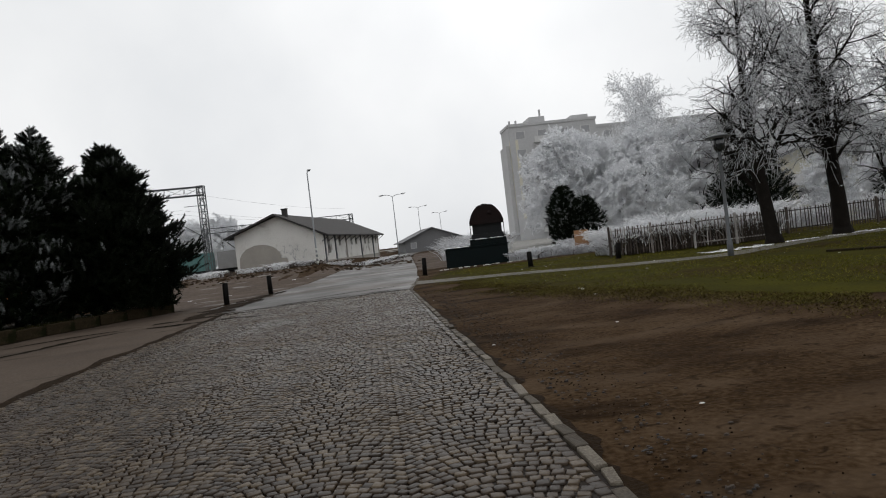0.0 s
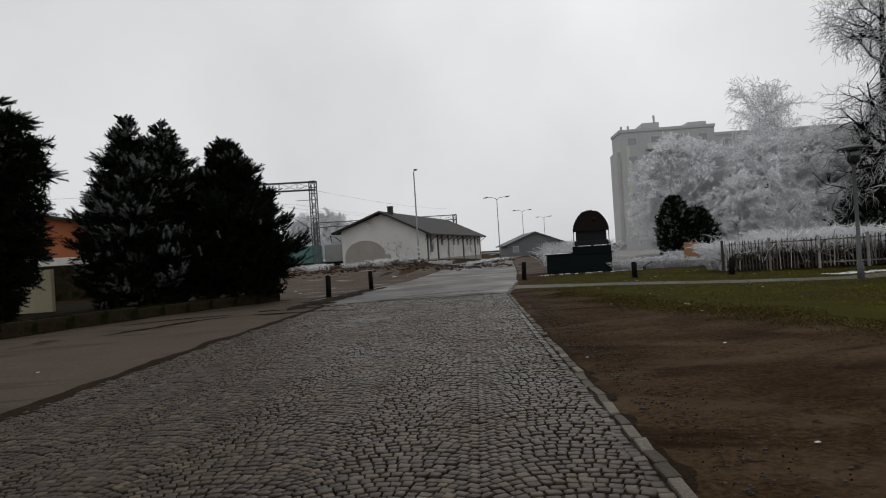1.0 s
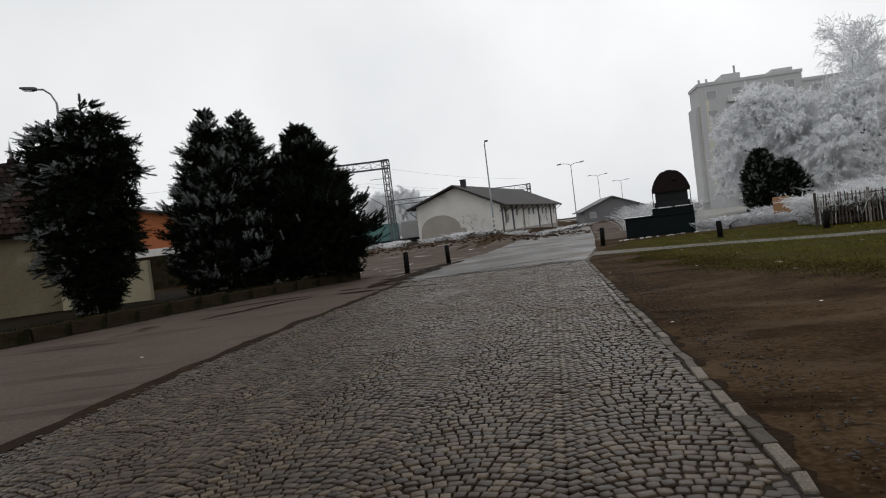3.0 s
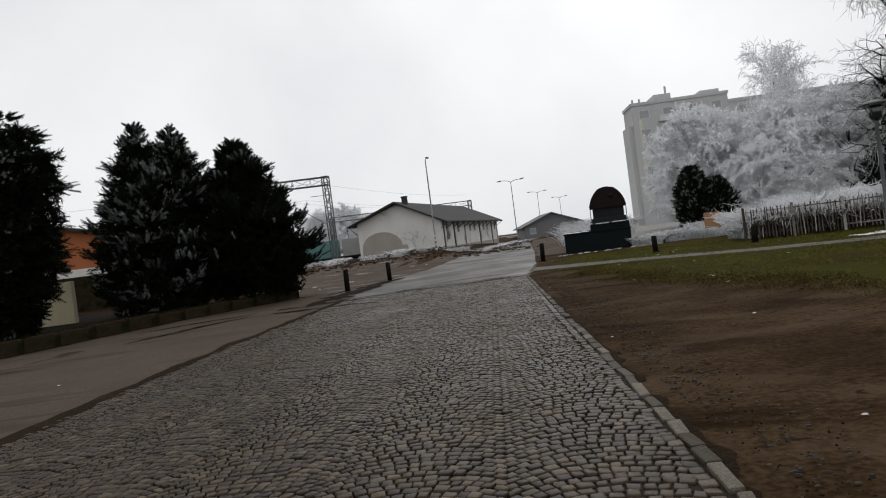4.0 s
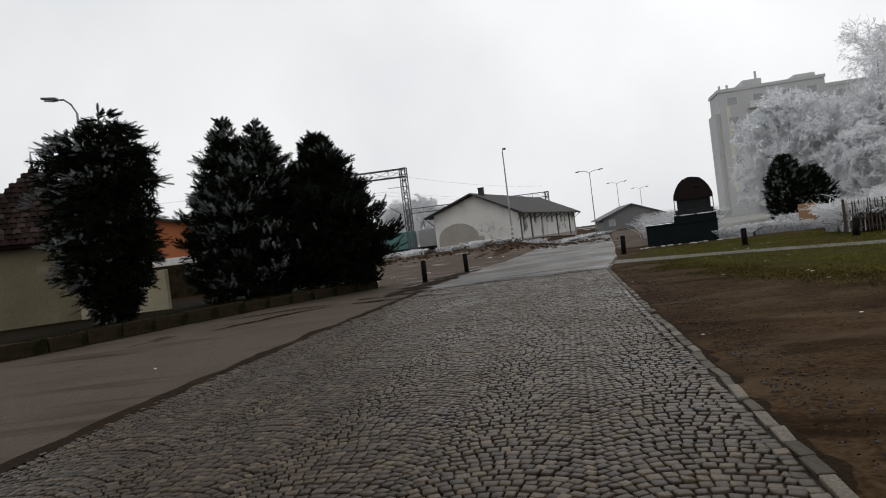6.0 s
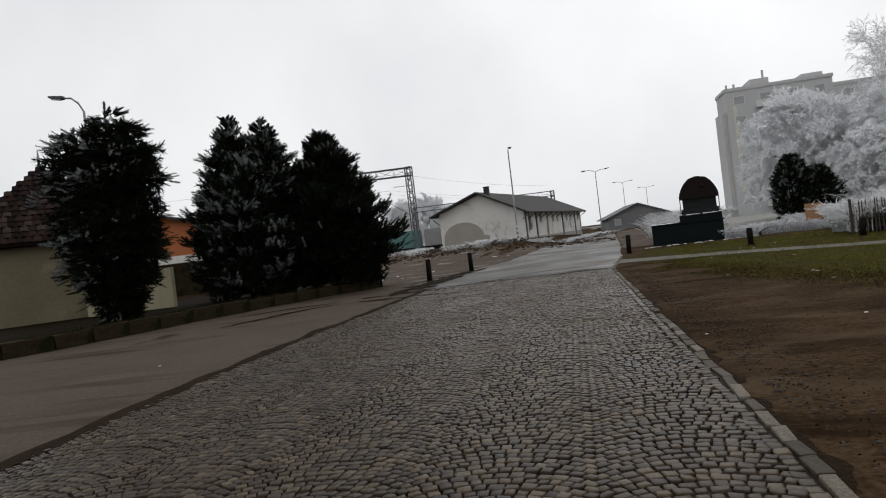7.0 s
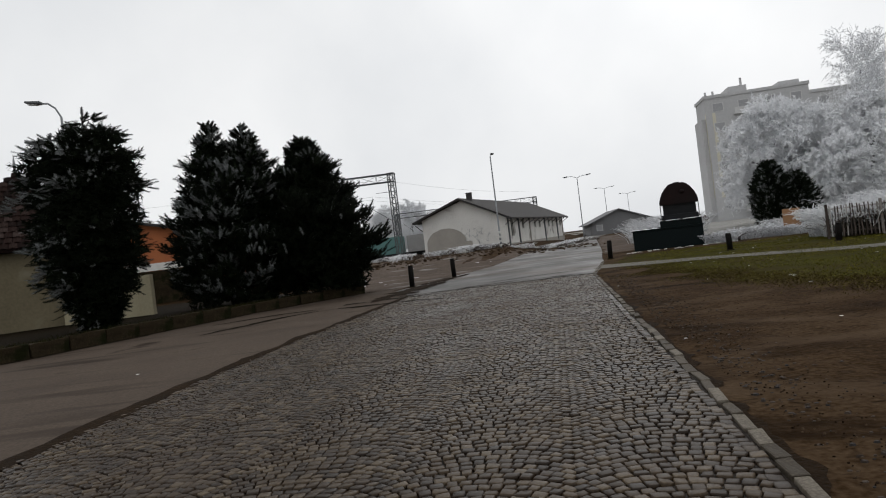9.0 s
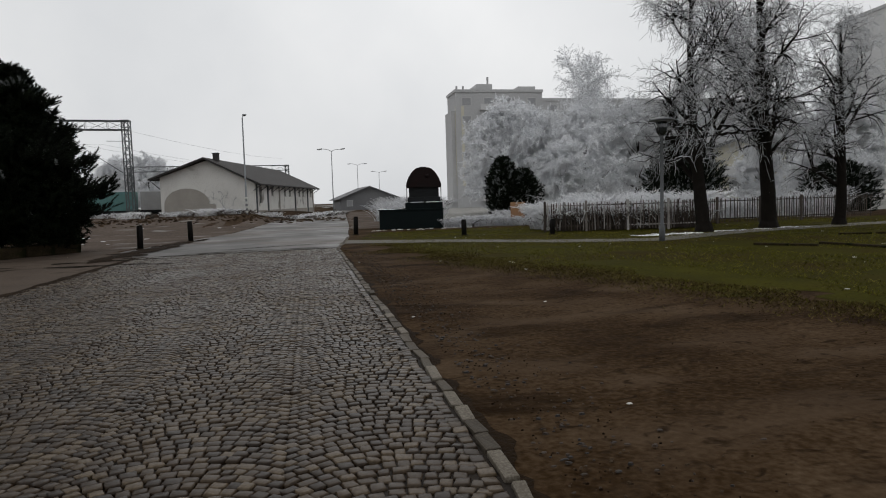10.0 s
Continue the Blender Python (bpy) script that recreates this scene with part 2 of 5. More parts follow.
M["plinth"] = surface("plinth", [(0.3, (0.003, 0.0052, 0.0055)), (0.6, (0.007, 0.012, 0.0125)), (0.8, (0.014, 0.02, 0.02))], 1.2, 15, (0.6, 0.85), bump=0.3, spec=0.1)
M["post"] = surface("post", [(0.3, (0.003, 0.0026, 0.0022)), (0.7, (0.009, 0.0078, 0.0065))], 5, 40, (0.5, 0.8), bump=0.3, spec=0.12)
M["steel"] = surface("steel", [(0.3, (0.16, 0.17, 0.18)), (0.7, (0.30, 0.31, 0.32))], 2, 30, (0.5, 0.7), metal=0.3, bump=0.1)
M["steel_dark"] = surface("steel_dark", [(0.3, (0.06, 0.065, 0.07)), (0.7, (0.14, 0.145, 0.15))], 2, 30, (0.6, 0.8), metal=0.2, bump=0.1)
M["lamp_head"] = surface("lamp_head", [(0.3, (0.05, 0.053, 0.056)), (0.7, (0.10, 0.105, 0.11))], 3, 30, (0.4, 0.6), bump=0.05)
M["diffuser"] = surface("diffuser", [(0.3, (0.5, 0.5, 0.48)), (0.7, (0.65, 0.65, 0.62))], 5, 30, (0.2, 0.4), bump=0)
M["yellow"] = surface("yellow", [(0.3, (0.5, 0.5, 0.47)), (0.7, (0.7, 0.7, 0.66))], 4, 30, (0.5, 0.8), bump=0.1)
M["picket"] = surface("picket", [(0.25, (0.035, 0.024, 0.018)), (0.55, (0.11, 0.085, 0.07)), (0.85, (0.46, 0.44, 0.42))], 2, 25, (0.7, 0.9), bump=0.2, each=0.6)
M["fence_brown"] = surface("fence_brown", [(0.3, (0.025, 0.018, 0.014)), (0.7, (0.085, 0.066, 0.054))], 2, 20, (0.8, 0.95), bump=0.2, each=0.4)
M["hedge"] = surface("hedge", [(0.3, (0.02, 0.014, 0.01)), (0.6, (0.06, 0.045, 0.035))], 2, 10, (0.8, 0.95), bump=0, island=0.4)
M["board"] = surface("board", [(0.3, (0.22, 0.11, 0.05)), (0.7, (0.36, 0.2, 0.1))], 2, 20, (0.7, 0.9), bump=0.2)
# concrete of the far flats, lightened so the colour carries the fog haze
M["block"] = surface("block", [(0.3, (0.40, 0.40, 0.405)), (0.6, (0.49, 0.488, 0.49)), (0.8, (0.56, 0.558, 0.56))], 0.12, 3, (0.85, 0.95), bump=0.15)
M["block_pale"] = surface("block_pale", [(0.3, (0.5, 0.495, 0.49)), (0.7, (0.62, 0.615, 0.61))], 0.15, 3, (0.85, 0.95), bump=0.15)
M["wagon"] = surface("wagon", [(0.3, (0.06, 0.15, 0.14)), (0.7, (0.12, 0.24, 0.23))], 0.6, 8, (0.6, 0.8), bump=0.1)
M["wagon_grey"] = surface("wagon_grey", [(0.3, (0.24, 0.24, 0.235)), (0.7, (0.36, 0.355, 0.35))], 0.6, 8, (0.6, 0.8), bump=0.1)
M["litter"] = surface("litter", [(0.3, (0.34, 0.33, 0.3)), (0.7, (0.72, 0.71, 0.68))], 3, 10, (0.7, 0.9), bump=0, island=0.6)
M["stone"] = surface("stone", [(0.3, (0.018, 0.011, 0.006)), (0.7, (0.072, 0.05, 0.032))], 3, 10, (0.9, 1.0), bump=0.2, island=0.6, spec=0.02)
# window panes painted pale grey in place of haze over dark glass
M["haze_pane"] = surface("haze_pane", [(0.3, (0.27, 0.272, 0.28)), (0.7, (0.36, 0.362, 0.37))], 1, 6, (0.4, 0.6), bump=0)
M["shed_wall"] = surface("shed_wall", [(0.3, (0.14, 0.14, 0.145)), (0.7, (0.22, 0.22, 0.225))], 0.4, 6, (0.85, 0.95), bump=0.2)
M["far_roof"] = surface("far_roof", [(0.3, (0.10, 0.10, 0.105)), (0.7, (0.17, 0.17, 0.175))], 0.5, 6, (0.8, 0.95), bump=0.2)
M["kerb_soil"] = surface("kerb_soil", [(0.3, (0.006, 0.0034, 0.0016)), (0.55, (0.018, 0.0105, 0.005)), (0.8, (0.045, 0.029, 0.0165))], 1.5, 22, (0.85, 1.0), bump=0.9, bump_size=0.04, spec=0.05)
M["yard"] = surface("yard", [(0.28, (0.03, 0.021, 0.0155)), (0.5, (0.075, 0.056, 0.044)), (0.72, (0.14, 0.115, 0.098))], 0.25, 6, (0.85, 1.0), bump=0.5, bump_size=0.03, spec=0.05, spots=(0.4, 0.6, (0.2, 0.19, 0.18), 0.1))
M["clod"] = surface("clod", [(0.2, (0.010, 0.006, 0.0035)), (0.5, (0.034, 0.022, 0.013)), (0.85, (0.085, 0.062, 0.043))], 1.5, 10, (0.9, 1.0), bump=0, island=0.7, spec=0.02)
M["leaf"] = surface("leaf", [(0.3, (0.008, 0.0045, 0.0025)), (0.7, (0.03, 0.017, 0.008))], 3, 10, (0.7, 0.9), bump=0, island=0.6)


def streaks(ma, turn, scale, colour, lo, hi):
    """Long ruts and scuffs of another tone, drawn out along one direction."""
    n, l = ma.node_tree.nodes, ma.node_tree.links
    b = n["Principled BSDF"]
    src = b.inputs["Base Color"].links[0].from_socket
    co = n.new("ShaderNodeTexCoord")
    mp = n.new("ShaderNodeMapping")
    mp.inputs["Rotation"].default_value = (0, 0, radians(turn))
    mp.inputs["Scale"].default_value = scale
    l.new(co.outputs["Object"], mp.inputs["Vector"])
    t = n.new("ShaderNodeTexNoise")
    t.inputs["Scale"].default_value, t.inputs["Detail"].default_value, t.inputs["Distortion"].default_value = 1.0, 5, 0.6
    l.new(mp.outputs[0], t.inputs["Vector"])
    cut = n.new("ShaderNodeMapRange")
    cut.inputs[1].default_value, cut.inputs[2].default_value, cut.inputs[4].default_value = lo, hi, 0.85
    l.new(t.outputs[0], cut.inputs[0])
    mx = n.new("ShaderNodeMix")
    mx.data_type = "RGBA"
    l.new(cut.outputs[0], mx.inputs[0])
    l.new(src, mx.inputs[6])
    mx.inputs[7].default_value = (*colour, 1)
    l.new(mx.outputs[2], b.inputs["Base Color"])


streaks(M["dirt"], 62, (0.5, 1.1, 1), (0.011, 0.0056, 0.0026), 0.55, 0.66)
streaks(M["dirt"], -25, (0.5, 0.9, 1), (0.078, 0.053, 0.033), 0.5, 0.74)
streaks(M["dirt"], 10, (5, 7, 1), (0.014, 0.008, 0.0042), 0.57, 0.7)
streaks(M["asphalt"], -75, (0.2, 1.2, 1), (0.028, 0.02, 0.0145), 0.56, 0.7)
streaks(M["wet"], 68, (0.12, 1.1, 1), (0.02, 0.02, 0.021), 0.55, 0.66)
M["frost_field"] = surface("frost_field", [(0.3, (0.14, 0.135, 0.12)), (0.5, (0.26, 0.255, 0.24)), (0.72, (0.42, 0.415, 0.40))], 0.3, 4, (0.9, 1.0), bump=0.5, spec=0.05)
M["glass"], _n, _l, _b = material("glass", 0.06)
_b.inputs["Base Color"].default_value = (0.02, 0.023, 0.026, 1)
_b.inputs["Specular IOR Level"].default_value = 0.8

# ---- large structure ----
RIGHT_EDGE = ((-40, -4.6), (-3, 0.85), (4.08, 1.84), (7.03, 2.22), (10.84, 2.68), (16.19, 3.36), (23.6, 4.3))
LEFT_EDGE = ((-40, -10.0), (-3, -5.4), (6.7, -4.56), (9.7, -4.28), (13.4, -3.85), (16.6, -3.28), (20.7, -2.62), (23.6, -2.2))


def along(edge, y):
    return np.interp(y, [p[0] for p in edge], [p[1] for p in edge])


def sheet(name, left, right, lift, mat, label, category, cross=6, step=1.0, wobble=0.0):
    """A strip of paving between two lines of (x, y) points, laid on the ground."""
    rng = np.random.default_rng(len(left) * 7 + cross)
    left, right = np.array(left, float), np.array(right, float)
    size = np.r_[0, np.cumsum(np.linalg.norm(np.diff((left + right) / 2, axis=0), axis=1))]
    n = max(3, int(size[-1] / step))
    s = np.linspace(0, size[-1], n)
    a = np.stack([np.interp(s, size, left[:, k]) for k in (0, 1)], 1)
    b = np.stack([np.interp(s, size, right[:, k]) for k in (0, 1)], 1)
    if wobble:
        a[:, 0] += rng.normal(0, wobble, n)
        b[:, 0] += rng.normal(0, wobble, n)
    u = np.linspace(0, 1, cross + 1)
    xy = a[:, None] * (1 - u)[None, :, None] + b[:, None] * u[None, :, None]
    z = gz(xy[..., 0], xy[..., 1]) + lift
    v = np.concatenate([xy, z[..., None]], 2).reshape(-1, 3)
    i, j = np.meshgrid(np.arange(n - 1), np.arange(cross), indexing="ij")
    q = (i * (cross + 1) + j).ravel()
    f = np.stack([q, q + 1, q + cross + 2, q + cross + 1], 1)
    ob = new(name, polys(name, v, f))
    ob.data.materials.append(mat)
    return tagged(ob, label, category, kind="structure")


def lawn_edge(y):
    """Where the lawn begins, going from the road."""
    return np.interp(y, [-12, 2, 4, 6.3, 8.4, 10.3, 12.6, 15, 18.8, 22.6, 25, 28.6, 32, 36], [10.5, 9.2, 8.8, 8.3, 8.0, 7.7, 7.2, 6.5, 6.0, 5.5, 6.6, 6.2, 7.0, 8.0])


def make_ground():
    xs = np.r_[-3000, -1200, -500, -250, -150, np.arange(-100, -20, 4), np.arange(-20, 1, 0.5), np.arange(1, 10, 0.09), np.arange(10, 40, 0.5), np.arange(40, 120, 4), 150, 250, 500, 1200, 3000]
    ys = np.r_[-3000, -1000, -300, -100, -50, np.arange(-30, 0, 2), np.arange(0, 2, 0.5), np.arange(2, 16, 0.1), np.arange(16, 110, 0.6), np.arange(110, 140, 3), 160, 200, 300, 500, 1200, 3000]
    x, y = np.meshgrid(xs, ys, indexing="ij")
    z = gz(x, y)
    inside = (x > along(RIGHT_EDGE, np.clip(y, -40, 23.6)) + 0.06) & (y < 25) & (y > -10) & (x < 35)
    close = inside & (x < 11)
    pits = np.zeros(x.shape)
    from_kerb = x - along(RIGHT_EDGE, np.clip(y, -40, 23.6))
    for a, b in np.argwhere(close):
        p = Vector((x[a, b], y[a, b], 0))
        rough = 0.35 + 0.65 * math.exp(-from_kerb[a, b] / 0.9)
        soft = noise.noise(p * 0.45) + 0.5 * noise.noise(p * 1.3)
        crumb = noise.noise(p * 5.0) + 0.6 * noise.noise(p * 11.0)
        pits[a, b] = 0.010 + 0.010 * soft + 0.022 * rough * crumb
    # two old wheel ruts that bend across the earth
    for cx, cy, radius, depth in ((0.9, 6.2, 2.75, 0.016), (2.2, 10.4, 4.6, 0.014), (9.5, 3.2, 4.0, 0.016)):
        d = np.hypot(x - cx, y - cy) - radius
        pits += depth * np.exp(-(d / 0.09) ** 2) * close
    fade = np.clip((lawn_edge(y) - 1.2 - x) / 0.8, 0, 1) * np.clip((from_kerb - 0.02) / 0.25, 0.1, 1)
    z = z - np.where(inside, 0.003 + np.clip(pits, 0, 0.04) * fade, 0.0)
    v = np.stack([x, y, z], 2).reshape(-1, 3)
    n, k = len(xs), len(ys)
    i, j = np.meshgrid(np.arange(n - 1), np.arange(k - 1), indexing="ij")
    q = (i * k + j).ravel()
    ob = new("ground", polys("ground", v, np.stack([q, q + k, q + k + 1, q + 1], 1)))
    ob.data.materials.append(M["dirt"])
    return tagged(ob, "bare brown trodden earth with tyre ruts and damp patches", "ground", kind="structure")


make_ground()
def make_road_bed():
    """Earth between the setts: deep joints close by, trodden fuller in patches and farther along."""
    ys = np.r_[np.linspace(-40, -3, 6), np.arange(-2.8, 23.7, 0.2)]
    us = np.linspace(0, 1, 34)
    l, r = along(LEFT_EDGE, ys), along(RIGHT_EDGE, ys)
    x = l[:, None] * (1 - us) + r[:, None] * us
    y = np.repeat(ys[:, None], len(us), 1)
    full = np.array([noise.noise(Vector((a * 0.5, b * 0.35, 4))) + 0.5 * noise.noise(Vector((a * 1.7, b * 1.7, 8))) for a, b in zip(x.ravel(), y.ravel())]).reshape(x.shape)
    z = 0.006 + 0.009 * smooth(-0.1, 0.7, full) + 0.008 * smooth(9, 20, y)
    k = len(us)
    i, j = np.meshgrid(np.arange(len(ys) - 1), np.arange(k - 1), indexing="ij")
    q = (i * k + j).ravel()
    ob = new("road", polys("road", np.stack([x, y, z], 2).reshape(-1, 3), np.stack([q, q + 1, q + k + 1, q + k], 1)))
    ob.data.materials.append(M["joint"])
    return tagged(ob, "grey-brown granite sett road laid in arcs, damp dark joints", "road", kind="structure")


cobble_road = make_road_bed()
# wall line of the planting bed, and the asphalt between it and the setts
BED = ((-18.2, 6.0), (-14.2, 12.5), (-11.6, 17.0), (-10.2, 20.0), (-8.6, 23.4), (-6.8, 26.2), (-4.6, 28.6))
bed_x = lambda y: np.interp(y, [p[1] for p in BED], [p[0] for p in BED])
yy = np.r_[np.linspace(-40, 0, 5), np.linspace(2, 28.4, 18)]
sheet("pavement", [(bed_x(y) if y >= 6 else -18.2 + (y - 6) * 0.3, y) for y in yy], [(along(LEFT_EDGE, min(y, 23.6)) - 0.03 - max(0, y - 23.6) * 0.25, y) for y in yy], 0.022, M["asphalt"], "worn brown-grey asphalt forecourt with patched cracks", "pavement", 10)
ASPH_L = ((-3.0, 23.62), (-3.3, 27.0), (-2.4, 30.0), (-0.9, 34.5), (1.2, 41), (4.0, 54), (6.6, 67), (11, 85), (15.6, 105), (27, 150), (48, 230))
ASPH_R = ((4.36, 23.62), (5.2, 27.0), (6.1, 31.0), (7.0, 36), (8.8, 45), (11.5, 60), (14.2, 75), (17, 90), (20.4, 106), (32, 150), (54, 230))
sheet("road", ASPH_L, ASPH_R, 0.012, M["wet"], "wet grey asphalt road with shining water film", "road", 10, 0.5, 0.015)
sheet("pavement", ((4.7, 26.2), (8.6, 23.6), (11.7, 20.5), (14.6, 18.9), (19.5, 20.6), (30, 21.5), (60, 24)), ((5.4, 28.3), (9.2, 25.2), (12.2, 21.9), (14.9, 20.3), (19.8, 22.0), (30, 22.9), (60, 26)), 0.016, M["path"], "pale gravel footpath crossing the lawn", "path", 4, 0.6, 0.08)
gut = np.r_[np.linspace(-3, 23.4, 110)]
rg = np.random.default_rng(9)
sheet("gutter", [(along(LEFT_EDGE, y) - 0.17 - 0.2 * noise.noise(Vector((0, y * 0.8, 2))) + rg.normal(0, 0.03), y) for y in gut], [(along(LEFT_EDGE, y) + 0.14 + 0.09 * noise.noise(Vector((5, y * 0.9, 2))) + rg.normal(0, 0.03), y) for y in gut], 0.03, M["kerb_soil"], "dark damp soil gathered between asphalt and setts", "gutter", 3, 0.25)
bw = np.linspace(6.5, 28.0, 100)
sheet("gutter", [(bed_x(y) - 0.02, y) for y in bw], [(bed_x(y) + 0.35 + 0.3 * noise.noise(Vector((3, y * 0.6, 2))) + rg.normal(0, 0.05), y) for y in bw], 0.027, M["soil"], "dark soil and needles along the low wall", "gutter", 3, 0.25)
kb = np.linspace(1.5, 20, 150)
sheet("gutter", [(along(RIGHT_EDGE, y) - 0.03, y) for y in kb], [(along(RIGHT_EDGE, y) + 0.1 + 0.14 * noise.noise(Vector((9, y * 1.1, 2))) + 0.14 * noise.noise(Vector((4, y * 4, 2))) + rg.normal(0, 0.03), y) for y in kb], 0.004, M["kerb_soil"], "dark damp soil along the kerb", "gutter", 4, 0.12)
sheet("yard", ((-4.9, 29.4), (-7.5, 34), (-9.5, 42), (-11, 54), (-11, 63)), ((-3.4, 28.2), (-1.0, 34.2), (1.1, 41), (3.9, 54), (5.8, 63)), 0.006, M["yard"], "pale brown trodden yard with frost patches", "yard", 10, 0.7, 0.1)
# lawn: two sheets either side of the footpath
def make_lawn():
    c = 0.25
    xs, ys = np.arange(4.5, 62, c), np.arange(-12, 36, c)
    x, y = np.meshgrid(xs, ys, indexing="ij")
    jx = np.array([noise.noise(Vector((a * 0.6, b * 0.6, 1))) + 0.8 * noise.noise(Vector((a * 1.9, b * 1.9, 5))) for a, b in zip(x.ravel(), y.ravel())]).reshape(x.shape)
    near = lawn_edge(y)
    far = np.interp(x, [4, 7, 13.5, 19, 24, 30, 62], [34.6, 34.6, 33.5, 30.5, 28.5, 27.6, 30])
    keep = (x + 0.95 * jx > near) & (y < far + jx * 0.4)
    z = gz(x, y) + 0.003
    wob = np.array([noise.noise_vector(Vector((a * 3.1, b * 3.1, 2)))[:2] for a, b in zip(x.ravel(), y.ravel())]).reshape(*x.shape, 2) * 0.16
    v = np.stack([x + wob[..., 0], y + wob[..., 1], z], 2).reshape(-1, 3)
    k = len(ys)
    ok = keep[:-1, :-1] & keep[1:, :-1] & keep[1:, 1:] & keep[:-1, 1:]
    i, j = np.nonzero(ok)
    q = i * k + j
    f = np.stack([q, q + k, q + k + 1, q + 1], 1)
    used, inv = np.unique(f, return_inverse=True)
    ob = new("lawn", polys("lawn", v[used], inv.reshape(f.shape)))
    ob.data.materials.append(M["lawn"])
    tagged(ob, "sparse green and yellowed winter lawn with bare patches", "lawn", kind="structure")


make_lawn()
sheet("field", ((13, 43), (15.5, 52), (18, 63), (21.5, 84), (27, 112), (38, 160)), ((30, 31), (40, 34), (62, 40), (95, 60), (120, 100), (140, 170)), 0.006, M["frost_field"], "pale frosted rough grass beyond the lawn", "field", 14, 2.0)
sheet("field", ((-150, 60), (-150, 95), (-160, 130), (-170, 260)), ((-12, 80), (5, 107), (16, 112), (46, 240)), 0.006, M["frost_field"], "pale frosted ground beyond the railway tracks", "field", 14, 3.0)
sheet("yard", ((7.9, 40), (8.9, 45), (11.6, 60), (14.3, 75), (20.5, 106)), ((12, 40), (13.6, 45), (17.8, 60), (20.6, 75), (27, 106)), 0.007, M["yard"], "pale brown verge beside the wet road", "yard", 8, 0.7, 0.15)
# dark broken seam where the setts end
xs_end = np.linspace(-2.6, 4.3, 40)
sheet("gutter", [(x, 23.42 + 0.05 * noise.noise(Vector((x * 2, 0, 0)))) for x in xs_end], [(x, 23.72 + 0.12 * noise.noise(Vector((x * 1.5, 4, 0)))) for x in xs_end], 0.031, M["soil"], "dark broken seam where the setts end", "gutter", 2, 0.15)
xs_end = np.linspace(-4.4, -1.2, 24)
sheet("gutter", [(x, 22.75 + 0.06 * x + 0.3 * noise.noise(Vector((x * 1.2, 2, 0)))) for x in xs_end], [(x, 23.05 + 0.06 * x + 0.35 * noise.noise(Vector((x * 1.3, 7, 0)))) for x in xs_end], 0.034, M["soil"], "dark crumbled asphalt edge", "gutter", 2, 0.15)


def mud(spine, half, lift, mat, label, seed):
    """A ragged smear of earth along a line."""
    size = np.r_[0, np.cumsum([math.dist(a, b) for a, b in zip(spine, spine[1:])])]
    s = np.linspace(0, size[-1], int(size[-1] / 0.12))
    sx = np.interp(s, size, [p[0] for p in spine])
    sy = np.interp(s, size, [p[1] for p in spine])
    tx, ty = np.gradient(sx), np.gradient(sy)
    ln = np.hypot(tx, ty)
    nx, ny = -ty / ln, tx / ln
    taper = np.minimum(1, np.minimum(s, size[-1] - s) / (0.25 * size[-1])) ** 0.6
    edge = lambda o: half * taper * (0.75 + 0.9 * np.array([noise.noise(Vector((v * 0.9, o, seed))) + 0.6 * noise.noise(Vector((v * 3.1, o, seed))) for v in s]))
    a, b = edge(0.0), edge(7.0)
    sheet("gutter", list(zip(sx + nx * a, sy + ny * a)), list(zip(sx - nx * b, sy - ny * b)), lift, mat, label, "gutter", 4, 0.12)


mud(((-4.4, 21.4), (-2.9, 21.0), (-1.8, 20.9), (-0.9, 20.3)), 0.28, 0.035, M["soil"], "dark wet earth trodden across the asphalt's end", 1)
mud(((-3.4, 22.2), (-2.9, 24.6), (-2.0, 28.2), (-1.2, 30.2)), 0.7, 0.036, M["kerb_soil"], "brown mud round the bollard's foot", 2)
mud(((-2.2, 29.2), (-0.9, 33.0), (-0.1, 35.0)), 0.5, 0.03, M["kerb_soil"], "brown mud round the bollard's foot", 3)
mud(((-1.6, 23.6), (1.2, 24.4), (4.1, 24.1)), 0.13, 0.037, M["soil"], "dark second seam behind the setts", 4)
mud(((0.4, 25.6), (2.6, 26.4), (4.4, 26.6)), 0.1, 0.02, M["soil"], "thin dark crack across the wet asphalt", 5)
mud(((-7.4, 17.6), (-6.4, 19.6), (-5.6, 20.9), (-4.9, 21.3)), 0.2, 0.03, M["soil"], "dark damp crack in the asphalt", 6)
mud(((-8.2, 20.6), (-6.6, 21.8), (-5.0, 22.0)), 0.16, 0.03, M["soil"], "dark damp crack in the asphalt", 7)


